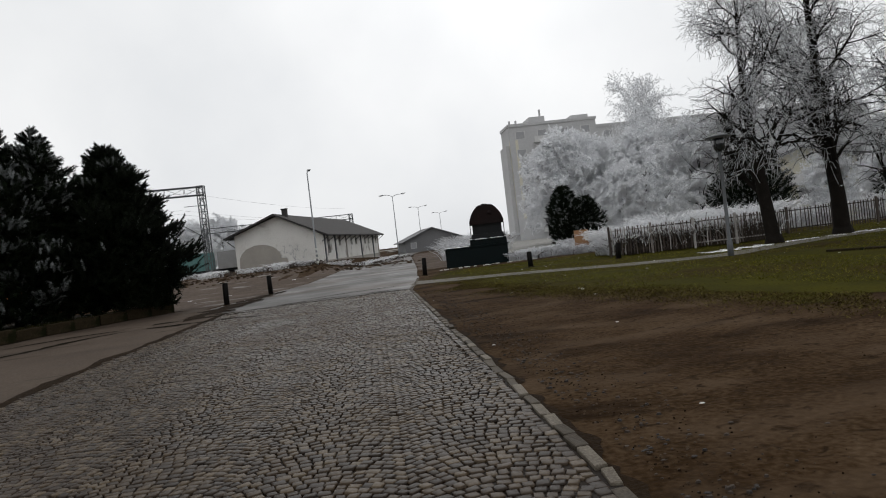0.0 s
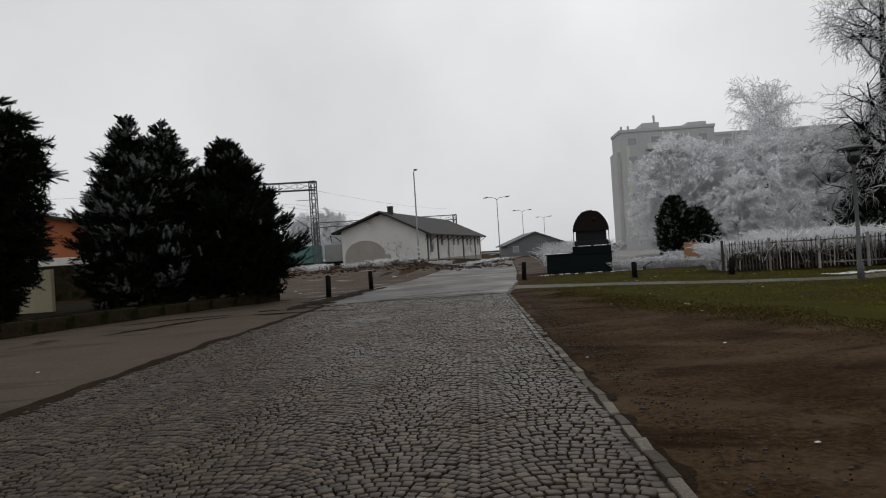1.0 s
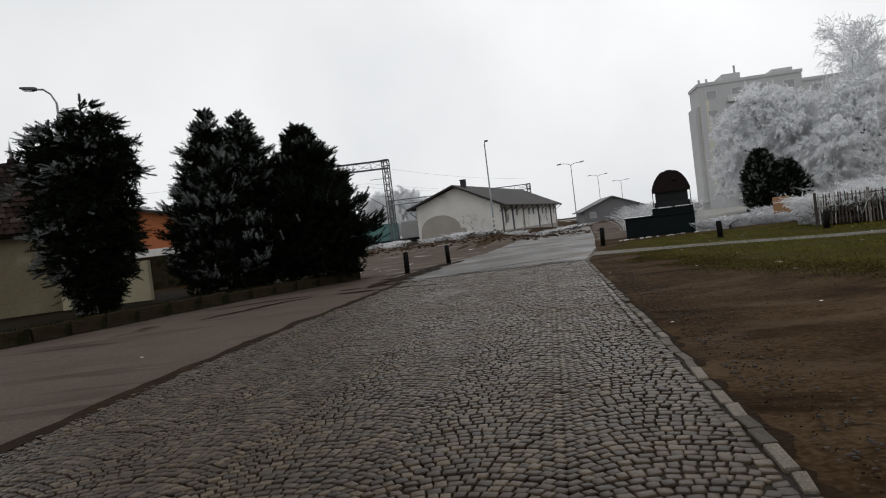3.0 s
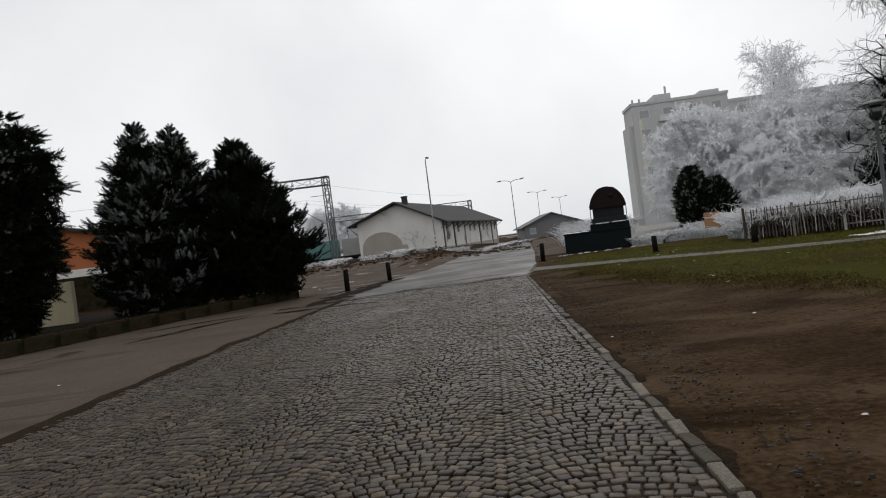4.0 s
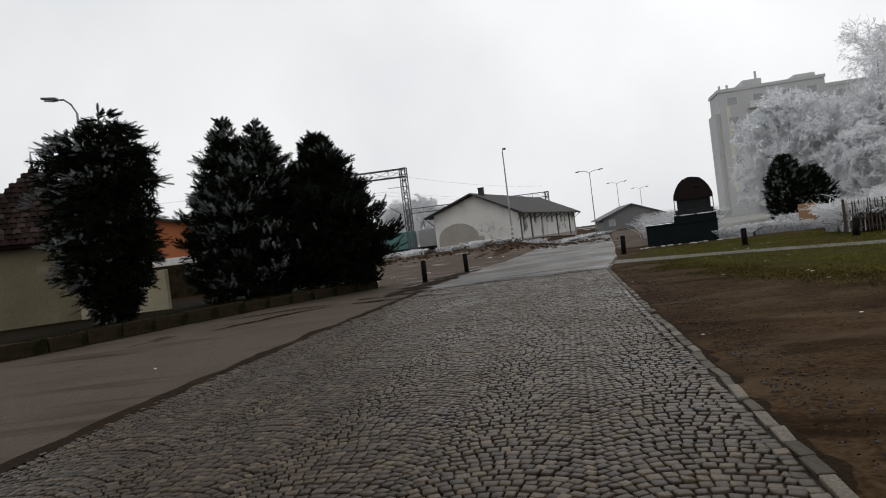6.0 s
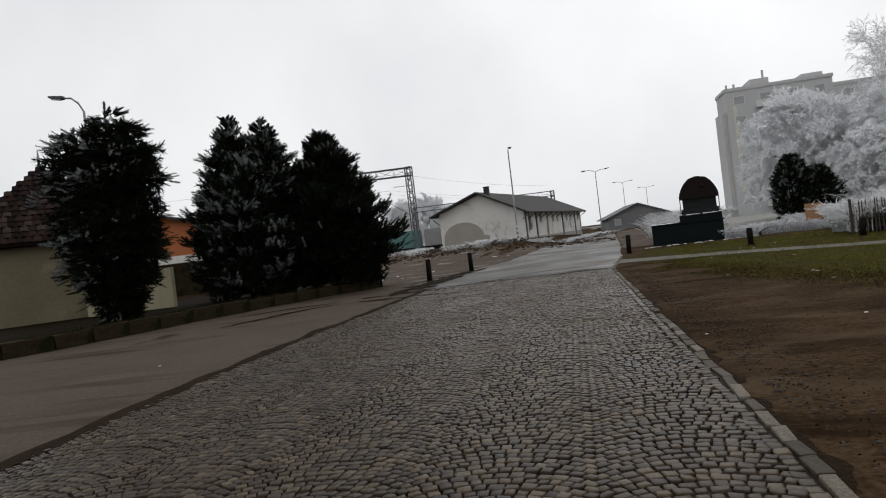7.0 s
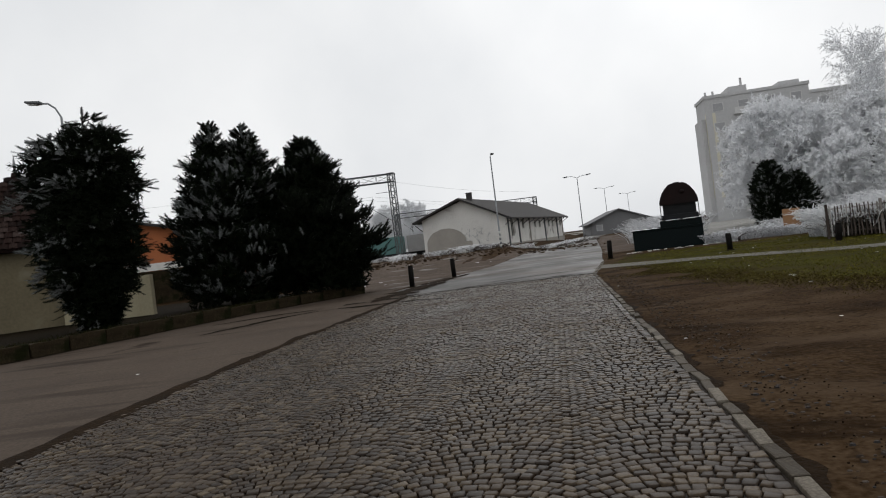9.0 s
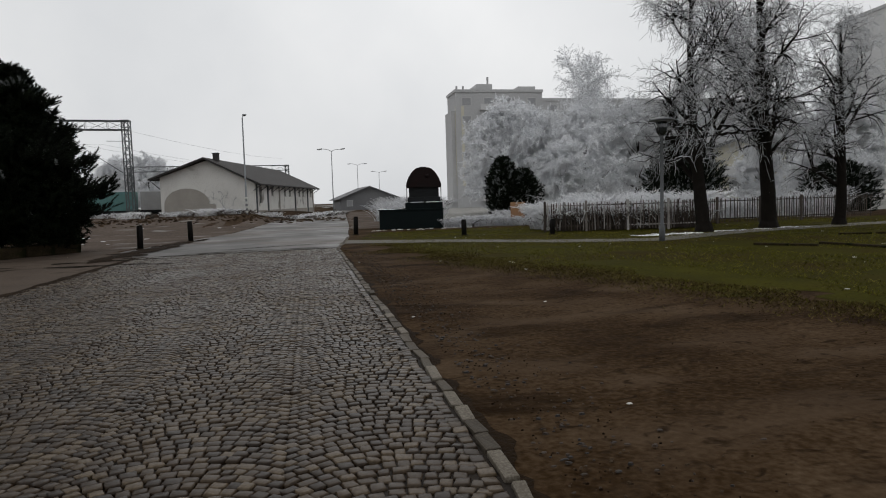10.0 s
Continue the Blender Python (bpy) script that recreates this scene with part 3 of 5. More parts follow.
def bed_wall():
    """Low concrete wall of the planting bed, cast in lengths, and the earth behind it."""
    root = thing("wall_bed", pose(0, 0, 0), "low mossy weathered concrete wall edging the planting bed", "wall", kind="structure")
    pts = [Vector((x, y, 0)) for x, y in BED]
    n = 0
    for a, b in zip(pts, pts[1:]):
        d = b - a
        k = max(1, round(d.length / 1.25))
        for i in range(k):
            p = a.lerp(b, i / k)
            q = a.lerp(b, (i + 1) / k)
            ln = (q - p).length
            bm = boxed(0.01, ln - 0.012, 0.0, 0.26, -0.05, 0.4 + random.uniform(-0.07, 0.05), bevel=0.03)
            bmesh.ops.subdivide_edges(bm, edges=[e for e in bm.edges if e.calc_length() > 0.2], cuts=5, use_grid_fill=True)
            for v in bm.verts:
                v.co += 0.03 * noise.noise_vector(v.co * 4 + Vector((n, 0, 0))) + 0.012 * noise.noise_vector(v.co * 13 + Vector((n, 0, 0)))
            ob = part("block", bm, M["concrete"], root)
            ob.matrix_basis = Matrix.Translation(p) @ Matrix.Rotation(math.atan2(d.y, d.x) + random.uniform(-0.03, 0.03), 4, "Z") @ Matrix.Rotation(random.uniform(-0.05, 0.03), 4, "X")
            n += 1
    left = [(x - 0.2, y + 0.15) for x, y in BED]
    back = [(x - 9 - 0.5 * i, y + 7 + 0.2 * i) for i, (x, y) in enumerate(BED)]
    sheet("flower_bed", back, left, 0.28, M["soil"], "dark earth planting bed with thin grass and needles", "planting bed", 6, 0.8)


bed_wall()


# ---- tanks, posts and street furniture ----
def bollard(x, y, h, lean):
    root = thing("bollard", pose(x, y, float(gz(x, y)), lean, lean * 0.6, random.uniform(0, 90)), "dark weathered steel bollard with a capped top", "bollard", "bollards at the road entry")
    part("post", lathe([(0.115, -0.1), (0.115, h - 0.07), (0.10, h - 0.05), (0.10, h - 0.03), (0.118, h - 0.025), (0.11, h - 0.008), (0.06, h)], 18), M["post"], root)
    part("foot", lathe([(0.18, 0.0), (0.17, 0.025), (0.13, 0.04)], 18), M["concrete"], root)


for bx, by, bh, bl in ((-2.6, 28.9, 0.95, 1), (-0.87, 33.4, 0.96, -1), (6.75, 32.6, 0.91, 1.5), (10.66, 27.9, 0.71, -1), (13.7, 25.4, 0.68, 2)):
    bollard(bx, by, bh, bl)


def engine():
    """The old engine shown on its plinth: rear of an arched cab with hand rails, boiler going on behind."""
    yaw = -17
    base = thing("plinth", pose(10.9, 37.0, 0, 0, 0, yaw), "dark green-black plastered plinth carrying the old engine", "plinth")
    part("body", boxed(-1.85, 1.82, 0, 6.5, -0.05, 1.06, bevel=0.04), M["plinth"], base)
    part("coping", boxed(-1.9, 1.87, -0.05, 6.55, 1.06, 1.14, bevel=0.02), M["plinth"], base)
    part("upstand", boxed(-0.35, 1.8, 0.02, 6.3, 1.14, 1.5, bevel=0.03), M["plinth"], base)
    m = pose(10.9, 37.0, 0, 0, 0, yaw) @ pose(0.74, 0.45, 1.5)
    root = thing("locomotive", m, "old dark red-black steam engine with arched cab roof on a plinth", "locomotive")
    bm = boxed(-0.86, 0.86, 0.0, 1.5, -0.02, 1.02, bevel=0.05)
    part("cab", bm, M["dark"], root)
    bm = bmesh.new()
    half = ((1.0, 0.86), (1.01, 1.0), (0.96, 1.2), (0.84, 1.48), (0.66, 1.74), (0.46, 1.93), (0.3, 1.985))
    ring = [*half, (0.0, 2.0), *[(-a, b) for a, b in reversed(half)]]
    n = len(ring) - 1
    rows = []
    for yv, g in ((-0.22, 0.97), (-0.2, 1.0), (0.72, 1.0), (0.74, 1.02), (0.8, 1.02), (0.82, 1.0), (1.7, 1.0), (1.72, 0.97)):
        rows.append([bm.verts.new((px * g, yv, 0.9 + (pz - 0.9) * g)) for px, pz in ring])
    for a, b in zip(rows, rows[1:]):
        for i in range(n):
            bm.faces.new((a[i], a[i + 1], b[i + 1], b[i]))
    bm.faces.new(rows[0])
    bm.faces.new(rows[-1][::-1])
    part("cab_roof", bm, M["iron_red"], root, "dark rust-red arched roof")
    part("buffer_beam", boxed(-0.95, 0.95, -0.12, 0.0, 0.02, 0.3, bevel=0.02), M["dark"], root)
    for sx in (-0.95, 0.95):
        part("hand_rail", tubes("hand_rail", [(sx * 1.04, -0.05, 0.1, 0.022, sx * 1.04, -0.05, 0.95, 0.022)], 8), M["steel_dark"], root)
        part("step", boxed(sx - 0.12, sx + 0.12, -0.1, 0.2, 0.08, 0.12, bevel=0.01), M["dark"], root)
    boiler = lathe([(0.62, 0), (0.66, 0.1), (0.66, 3.4), (0.6, 3.5)], 28)
    bmesh.ops.transform(boiler, matrix=pose(0, 1.5, 0.95, -90), verts=boiler.verts)
    part("boiler", boiler, M["dark"], root)
    ch = lathe([(0.16, 1.5), (0.16, 2.1), (0.22, 2.2), (0.2, 2.25)], 16)
    bmesh.ops.transform(ch, matrix=pose(0, 4.4, 0), verts=ch.verts)
    part("chimney", ch, M["dark"], root)
    for yv in (1.9, 2.9, 3.9):
        for sx in (-0.72, 0.72):
            wh = lathe([(0.36, -0.05), (0.4, -0.04), (0.4, 0.05), (0.34, 0.06), (0.1, 0.03)], 20)
            bmesh.ops.transform(wh, matrix=pose(sx, yv, 0.4, 0, 90), verts=wh.verts)
            part("wheel", wh, M["dark"], root)
    part("lantern", lathe([(0.11, -0.02), (0.12, 0.02), (0.1, 0.05)], 14), M["iron_red"], root).matrix_basis = pose(0.22, -0.24, 1.5, 90)
    bm = bmesh.new()
    for _ in range(46):
        a = random.choice((random.uniform(-1.8, -0.6), random.uniform(-0.1, 1.6)))
        w = random.uniform(0.08, 0.3)
        bmesh.ops.create_icosphere(bm, subdivisions=1, radius=1, matrix=pose(a, random.uniform(0.02, 0.5), 1.145 if a < -0.5 else 1.505, 0, 0, random.uniform(0, 90)) @ Matrix.Diagonal((w, w * 0.6, 0.03, 1)))
    part("frost", bm, M["rime"], base, "thin frost lying on the ledges")["kind"] = "stuff"


engine()


def street_lamp(x, y, h, yaw, arms, label, arm=1.2, banded=False, name="street_lamp", rise=0.35):
    z = float(gz(x, y))
    root = thing(name, pose(x, y, z, 0, 0, yaw), label, "street lamp", "street lamps")
    part("pole", lathe([(0.11, -0.2), (0.105, 1.2), (0.085, 1.25), (0.055, h)], 12), M["steel"], root)
    if banded:
        for i in range(4):
            part("band", lathe([(0.118, 0.15 + i * 0.42), (0.116, 0.15 + i * 0.42 + 0.21)], 12), M["yellow"], root, "pale painted band")
    for s in arms:
        pts = [(0, 0, h), (s * arm * 0.25, 0, h + rise * 0.6), (s * arm * 0.6, 0, h + rise * 0.95), (s * arm, 0, h + rise)]
        part("arm", tubes("arm", [(*p, 0.045, *q, 0.04) for p, q in zip(pts, pts[1:])], 8), M["steel"], root)
        bm = boxed(0, 0.75, -0.15, 0.15, -0.07, 0.1, bevel=0.06)
        for v in bm.verts:
            if v.co.x > 0.4:
                v.co.z = v.co.z * 0.6 + 0.02
                v.co.y *= 0.7
        hd = part("head", bm, M["lamp_head"], root)
        hd.matrix_basis = pose(s * (arm - 0.05), 0, h + rise, 0, -8 if s > 0 else 8, 0 if s > 0 else 180)
        gl = part("lens", boxed(0.12, 0.6, -0.1, 0.1, -0.1, -0.06, bevel=0.02), M["diffuser"], hd)
    return root


street_lamp(3.05, 64, 8.75, 75, (1,), "tall grey steel street lamp with striped foot", 0.7, True)
street_lamp(18.1, 106, 9.6, 10, (-1, 1), "tall twin-arm grey street lamp beside the road", 1.6)
street_lamp(32.9, 158, 10.3, 10, (-1, 1), "twin-arm grey street lamp fading in fog", 1.8)
street_lamp(45.8, 190, 9.9, 10, (-1, 1), "twin-arm grey street lamp fading in fog", 1.8)
street_lamp(-18.35, 31, 9.9, 185, (1,), "curved-arm grey street lamp behind the spruce", 0.9, rise=0.75)


def park_lamp(x, y):
    root = thing("park_lamp", pose(x, y, 0), "slim grey park lamp with a flat hat on the lawn", "park lamp")
    part("pole", lathe([(0.10, -0.1), (0.10, 0.5), (0.06, 0.55), (0.055, 3.45), (0.08, 3.5)], 14), M["steel_dark"], root)
    part("globe", lathe([(0.08, 3.5), (0.17, 3.62), (0.2, 3.92), (0.17, 3.96)], 16), M["glass"], root, "clear lantern glass")
    part("hat", lathe([(0.12, 4.02), (0.42, 3.99), (0.43, 4.01), (0.3, 4.07), (0.06, 4.12)], 20), M["lamp_head"], root)
    for a in range(4):
        c, s = math.cos(a * 1.571 + 0.4), math.sin(a * 1.571 + 0.4)
        part("strut", tubes("strut", [(0.09 * c, 0.09 * s, 3.5, 0.013, 0.3 * c, 0.3 * s, 4.0, 0.013)], 6), M["lamp_head"], root)


park_lamp(14.4, 19.0)


# ---- the railway side ----
def lattice(segs, p, q, w, n, r, br):
    """A square lattice column or beam from p to q."""
    p, q = Vector(p), Vector(q)
    d = (q - p).normalized()
    u = d.cross(Vector((0.3, 1, 0.1) if abs(d.z) > 0.9 else (0, 0, 1))).normalized()
    v = d.cross(u)
    cs = [(u * a + v * b) * w / 2 for a, b in ((-1, -1), (1, -1), (1, 1), (-1, 1))]
    for c in cs:
        segs.append((*(p + c), r, *(q + c), r))
    for i in range(n):
        a, b = p.lerp(q, i / n), p.lerp(q, (i + 1) / n)
        for k in range(4):
            c0, c1 = cs[k], cs[(k + 1) % 4]
            segs.append((*(a + (c0 if i % 2 else c1)), br, *(b + (c1 if i % 2 else c0)), br))
            segs.append((*(b + c0), br, *(b + c1), br))


def portal(x, y, h, beam_to, label):
    z = float(gz(x, y))
    root = thing("catenary_portal", pose(x, y, z), label, "catenary portal", "railway portals")
    s = []
    lattice(s, (0, 0, 0), (0, 0, h), 0.62, 14, 0.055, 0.03)
    part("mast", tubes("mast", s, 5), M["steel_dark"], root)
    s = []
    lattice(s, (0.3, 0, h - 0.5), (beam_to[0], beam_to[1], h - 0.5), 0.85, 9, 0.055, 0.02)
    part("beam", tubes("beam", s, 5), M["steel_dark"], root)
    s = []
    lattice(s, (beam_to[0], beam_to[1], 0), (beam_to[0], beam_to[1], h), 0.62, 14, 0.055, 0.03)
    part("mast", tubes("mast", s, 5), M["steel_dark"], root)
    u = Vector((beam_to[0], beam_to[1], 0)).normalized()
    a = [(*(u * 0.3 + Vector((0, 0, h - 5.2))), 0.035, *(u * 4.2 + Vector((0, 0, h - 2.4))), 0.03), (*(u * 0.3 + Vector((0, 0, h - 2.0))), 0.03, *(u * 1.8 + Vector((0, 0, h - 2.0))), 0.03)]
    part("bracket", tubes("bracket", a, 6), M["steel_dark"], root)
    return root


portal(-7.45, 72, 9.3, (-17, 0), "grey lattice steel railway portal with bracket arm")
portal(13.1, 125, 7.9, (-26, 0), "grey lattice steel railway portal behind the white house")
portal(-42, 74, 9.0, (-14, 3), "grey lattice steel railway mast behind the orange building")
wires = []
for z0, off in ((7.0, -2.0), (5.6, -2.2), (7.2, -5.0), (5.8, -5.2), (6.9, -9.0), (8.7, -1.0)):
    p, q = Vector((-120 + off, 42 + off, z0)), Vector((-7.6 + off, 72.4, z0 + 0.9))
    e = Vector((14 + off * 1.3, 128, z0 + 1.4))
    for a, b in ((p, q), (q, e)):
        prev = a
        for i in range(1, 9):
            t = i / 8
            w = a.lerp(b, t) - Vector((0, 0, 0.5 * 4 * t * (1 - t)))
            wires.append((*prev, 0.009, *w, 0.009))
            prev = w
ob = new("overhead_wire", tubes("overhead_wire", wires, 4))
ob.data.materials.append(M["steel_dark"])
tagged(ob, "thin dark overhead railway wires strung between portals", "overhead wires", kind="stuff")


def wagon(x, y, yaw, length, mat, label):
    z = float(gz(x, y)) - 0.55
    root = thing("freight_wagon", pose(x, y, z, 0, 0, yaw), label, "freight wagon", "standing freight wagons")
    part("body", boxed(0, length, -1.4, 1.4, 1.1, 3.3, bevel=0.06), mat, root)
    part("frame", boxed(-0.3, length + 0.3, -1.2, 1.2, 0.8, 1.1, bevel=0.03), M["dark"], root)
    for i in range(int(length / 1.5)):
        part("rib", boxed(0.7 + i * 1.5, 0.82 + i * 1.5, -1.46, -1.4, 1.12, 3.25), mat, root)
    for xx in (1.4, 3.2, length - 3.2, length - 1.4):
        for yv in (-0.75, 0.75):
            w = lathe([(0.46, -0.06), (0.46, 0.06), (0.38, 0.08)], 18)
            bmesh.ops.transform(w, matrix=pose(xx, yv, 0.48, 90), verts=w.verts)
            part("wheel", w, M["dark"], root)


wagon(-33.5, 88, 0, 25, M["wagon"], "faded teal freight wagon standing on the tracks")
wagon(-8.0, 88.5, 0, 12, M["wagon_grey"], "pale grey freight wagon standing beside the white house")


def pierced(openings, length, low, high, t):
    """A wall along +y, its face at x = 0, with openings (y0, y1, z0, z1) cut through, as one piece."""
    ys = sorted({0.0, length, *[v for o in openings for v in o[:2]]})
    zs = sorted({low, high, *[v for o in openings for v in o[2:]]})
    solid = {(i, j): not any(a <= ys[i] and ys[i + 1] <= b and c <= zs[j] and zs[j + 1] <= d for a, b, c, d in openings) for i in range(len(ys) - 1) for j in range(len(zs) - 1)}
    bm = bmesh.new()
    got = {}

    def v(x, i, j):
        if (x, i, j) not in got:
            got[x, i, j] = bm.verts.new((x, ys[i], zs[j]))
        return got[x, i, j]

    for (i, j), s in solid.items():
        if not s:
            continue
        for x in (0.0, -t):
            bm.faces.new((v(x, i, j), v(x, i + 1, j), v(x, i + 1, j + 1), v(x, i, j + 1)))
        for n, p, q in (((i - 1, j), (i, j), (i, j + 1)), ((i + 1, j), (i + 1, j), (i + 1, j + 1)), ((i, j - 1), (i, j), (i + 1, j)), ((i, j + 1), (i, j + 1), (i + 1, j + 1))):
            if not solid.get(n, False):
                bm.faces.new((v(0.0, *p), v(0.0, *q), v(-t, *q), v(-t, *p)))
    bmesh.ops.recalc_face_normals(bm, faces=bm.faces)
    return bm


def goods_house():
    """Long white plastered railway house: gable towards the square, eaves with brackets, pilasters and small high windows."""
    L, W, E, Rg = 30.4, 10.2, 3.25, 5.75
    EL = 3.95
    yaw = -19.5
    m = pose(4.45, 75, 0.95, 0, 0, yaw)
    root = thing("railway_house", m, "long white plastered railway house with peeling gable and dark low roof", "house")
    t = 0.35
    openings = [(1.7, 2.8, 0.9, 2.7)] + [(a, a + 0.9, 1.75, 2.65) for a in (6.7, 12.8, 15.3, 20.8, 23.2, 28.4)]
    # facade towards the road: x = 0 plane, running along +y, cut by openings
    bm = pierced(openings, L, -0.6, E, t)
    part("wall", bm, M["plaster"], root)
    # gable ends
    for y0, y1, nm in ((0, t, "wall"), (L - t, L, "wall")):
        bm = bmesh.new()
        prof = [(-W, -0.6), (-t - 0.002, -0.6), (-t - 0.002, E), (-W / 2, Rg - 0.12), (-W, EL)]
        a = [bm.verts.new((px, y0 - 0.002, pz)) for px, pz in prof]
        b = [bm.verts.new((px, y1, pz)) for px, pz in prof]
        bm.faces.new(a)
        bm.faces.new(b[::-1])
        for i in range(len(prof)):
            bm.faces.new((a[i], b[i], b[(i + 1) % 5], a[(i + 1) % 5]))
        bmesh.ops.recalc_face_normals(bm, faces=bm.faces)
        part(nm, bm, M["plaster"], root, "white gable wall with grey bare patch and scrawls")
    part("wall", boxed(-W, -W + t, t, L - t, -0.6, EL), M["plaster"], root)
    # corner strip that closes the front edge of the gable
    part("quoin", boxed(-t - 0.002, 0.03, -0.03, 0.3, -0.6, E), M["plaster"], root)
    # roof: two slabs with overhang
    o = 0.9
    for s in (-1, 1):
        bm = bmesh.new()
        ex = (W / 2 + o) * s
        e = E if s > 0 else EL
        ez = e - o * (Rg - e) / (W / 2)
        prof = [(0, Rg), (ex, ez), (ex, ez + 0.16), (0, Rg + 0.18)]
        a = [bm.verts.new((-W / 2 + px, -0.9, pz)) for px, pz in prof]
        b = [bm.verts.new((-W / 2 + px, L + 0.9, pz)) for px, pz in prof]
        bm.faces.new(a)
        bm.faces.new(b[::-1])
        for i in range(4):
            bm.faces.new((a[i], b[i], b[(i + 1) % 4], a[(i + 1) % 4]))
        bmesh.ops.recalc_face_normals(bm, faces=bm.faces)
        part("roof", bm, M["roof"], root, "dark grey weathered roof")
        for k in range(13):
            yy0 = -0.5 + k * (L + 1.0) / 12
            part("rafter", tubes("rafter", [(-W / 2 + ex * 0.99, yy0, ez - 0.06, 0.05, -W / 2 + ex - s * 1.4, yy0, ez - 0.06 + 1.4 * (Rg - e) / (W / 2), 0.05)], 4), M["steel_dark"], root)
            if s > 0:
                part("bracket", tubes("bracket", [(0.02, yy0, E - 1.0, 0.045, ex - W / 2 - 0.1, yy0, ez - 0.03, 0.045)], 4), M["steel_dark"], root)
    part("bracket", tubes("bracket", [(-W - 0.02, 0.1, EL - 1.3, 0.05, -W - o + 0.1, -0.2, EL - 0.5, 0.05)], 4), M["steel_dark"], root)
    ch = part("chimney", boxed(-0.27, 0.27, -0.3, 0.3, -0.5, 0.8, bevel=0.02), M["roof"], root)
    ch.matrix_basis = pose(-W / 2 + 0.55, 1.6, Rg - 0.1)
    part("cap", boxed(-0.33, 0.33, -0.36, 0.36, 0.8, 0.88, bevel=0.02), M["roof"], ch)
    # pilasters, dark down pipes and joinery
    for yy0 in (0.3, 4.8, 10.0, 18.3, 26.2, 30.0):
        part("pilaster", boxed(0, 0.12, yy0, yy0 + 0.35, -0.5, E - 0.1), M["steel_dark"] if yy0 in (0.3, 4.8, 18.3, 26.2) else M["patch"], root)
    for a, b, z0, z1 in openings:
        if z1 - z0 > 1.5:
            d = part("door", boxed(-0.25, -0.2, a, b, z0, z1), M["dark"], root, "dark plank door")
        else:
            w = part("window", boxed(-0.25, -0.2, a, b, z0, z1), M["steel_dark"], root)
            part("pane", boxed(-0.197, -0.19, a + 0.07, (a + b) / 2 - 0.02, z0 + 0.07, z1 - 0.07), M["glass"], w)
            part("pane", boxed(-0.197, -0.19, (a + b) / 2 + 0.02, b - 0.07, z0 + 0.07, z1 - 0.07), M["glass"], w)
            part("sill", boxed(-0.2, 0.06, a - 0.05, b + 0.05, z0 - 0.06, z0), M["patch"], root)
    part("plinth", boxed(0, 0.06, 0.3, L, -0.6, 0.12), M["patch"], root)
    # bare patch: an arched area of grey plaster on the gable, and dark scrawls
    bm = bmesh.new()
    prof = [(-9.9, -0.4)] + [(-7.4 + 2.45 * math.cos(math.pi * (1 - i / 14)), 1.0 + 1.7 * math.sin(math.pi * i / 14) + 0.08 * noise.noise(Vector((i * 0.9, 0, 0)))) for i in range(15)] + [(-4.3, 0.9), (-4.0, -0.4)]
    a = [bm.verts.new((px, -0.006, pz)) for px, pz in prof]
    b = [bm.verts.new((px, -0.03, pz)) for px, pz in prof]
    bm.faces.new(b)
    for i in range(len(prof)):
        bm.faces.new((a[i], b[i], b[(i + 1) % len(prof)], a[(i + 1) % len(prof)]))
    part("bare_plaster", bm, M["patch"], root, "grey bare plaster patch")
    rng = random.Random(5)
    for k in range(9):
        s = []
        p = Vector((-5.2 + k * 0.33, -0.02, 0.7 + rng.uniform(0, 1.0)))
        for i in range(7):
            q = p + Vector((rng.uniform(-0.25, 0.3), 0, rng.uniform(-0.5, 0.5)))
            q.z = min(max(q.z, 0.2), 2.3)
            s.append((*p, 0.014, *q, 0.014))
            p = q
        part("scrawl", tubes("scrawl", s, 4), M["steel"], root, "grey sprayed scrawl")


goods_house()


def small_house(x, y, z, yaw, W, L, E, Rg, wall, roof, label, windows=()):
    root = thing("house", pose(x, y, z, 0, 0, yaw), label, "house")
    bm = bmesh.new()
    prof = [(-W / 2, -0.5), (W / 2, -0.5), (W / 2, E), (0, Rg), (-W / 2, E)]
    a = [bm.verts.new((px, 0, pz)) for px, pz in prof]
    b = [bm.verts.new((px, L, pz)) for px, pz in prof]
    bm.faces.new(a)
    bm.faces.new(b[::-1])
    for i in range(5):
        bm.faces.new((a[i], b[i], b[(i + 1) % 5], a[(i + 1) % 5]))
    bmesh.ops.recalc_face_normals(bm, faces=bm.faces)
    part("wall", bm, wall, root)
    for s in (-1, 1):
        bm = bmesh.new()
        o = 0.7
        prof = [(0, Rg + 0.02), ((W / 2 + o) * s, E - o * (Rg - E) / (W / 2) + 0.02), ((W / 2 + o) * s, E - o * (Rg - E) / (W / 2) + 0.2), (0, Rg + 0.2)]
        a = [bm.verts.new((px, -o, pz)) for px, pz in prof]
        b = [bm.verts.new((px, L + o, pz)) for px, pz in prof]
        bm.faces.new(a)
        bm.faces.new(b[::-1])
        for i in range(4):
            bm.faces.new((a[i], b[i], b[(i + 1) % 4], a[(i + 1) % 4]))
        bmesh.ops.recalc_face_normals(bm, faces=bm.faces)
        part("roof", bm, roof, root)
    for wx, wz, ww, wh in windows:
        w = part("window", boxed(wx, wx + ww, -0.06, 0.02, wz, wz + wh, bevel=0.01), M["block_pale"], root)
        part("pane", boxed(wx + 0.08, wx + ww - 0.08, -0.07, -0.061, wz + 0.08, wz + wh - 0.08), M["haze_pane"], w)
    return root


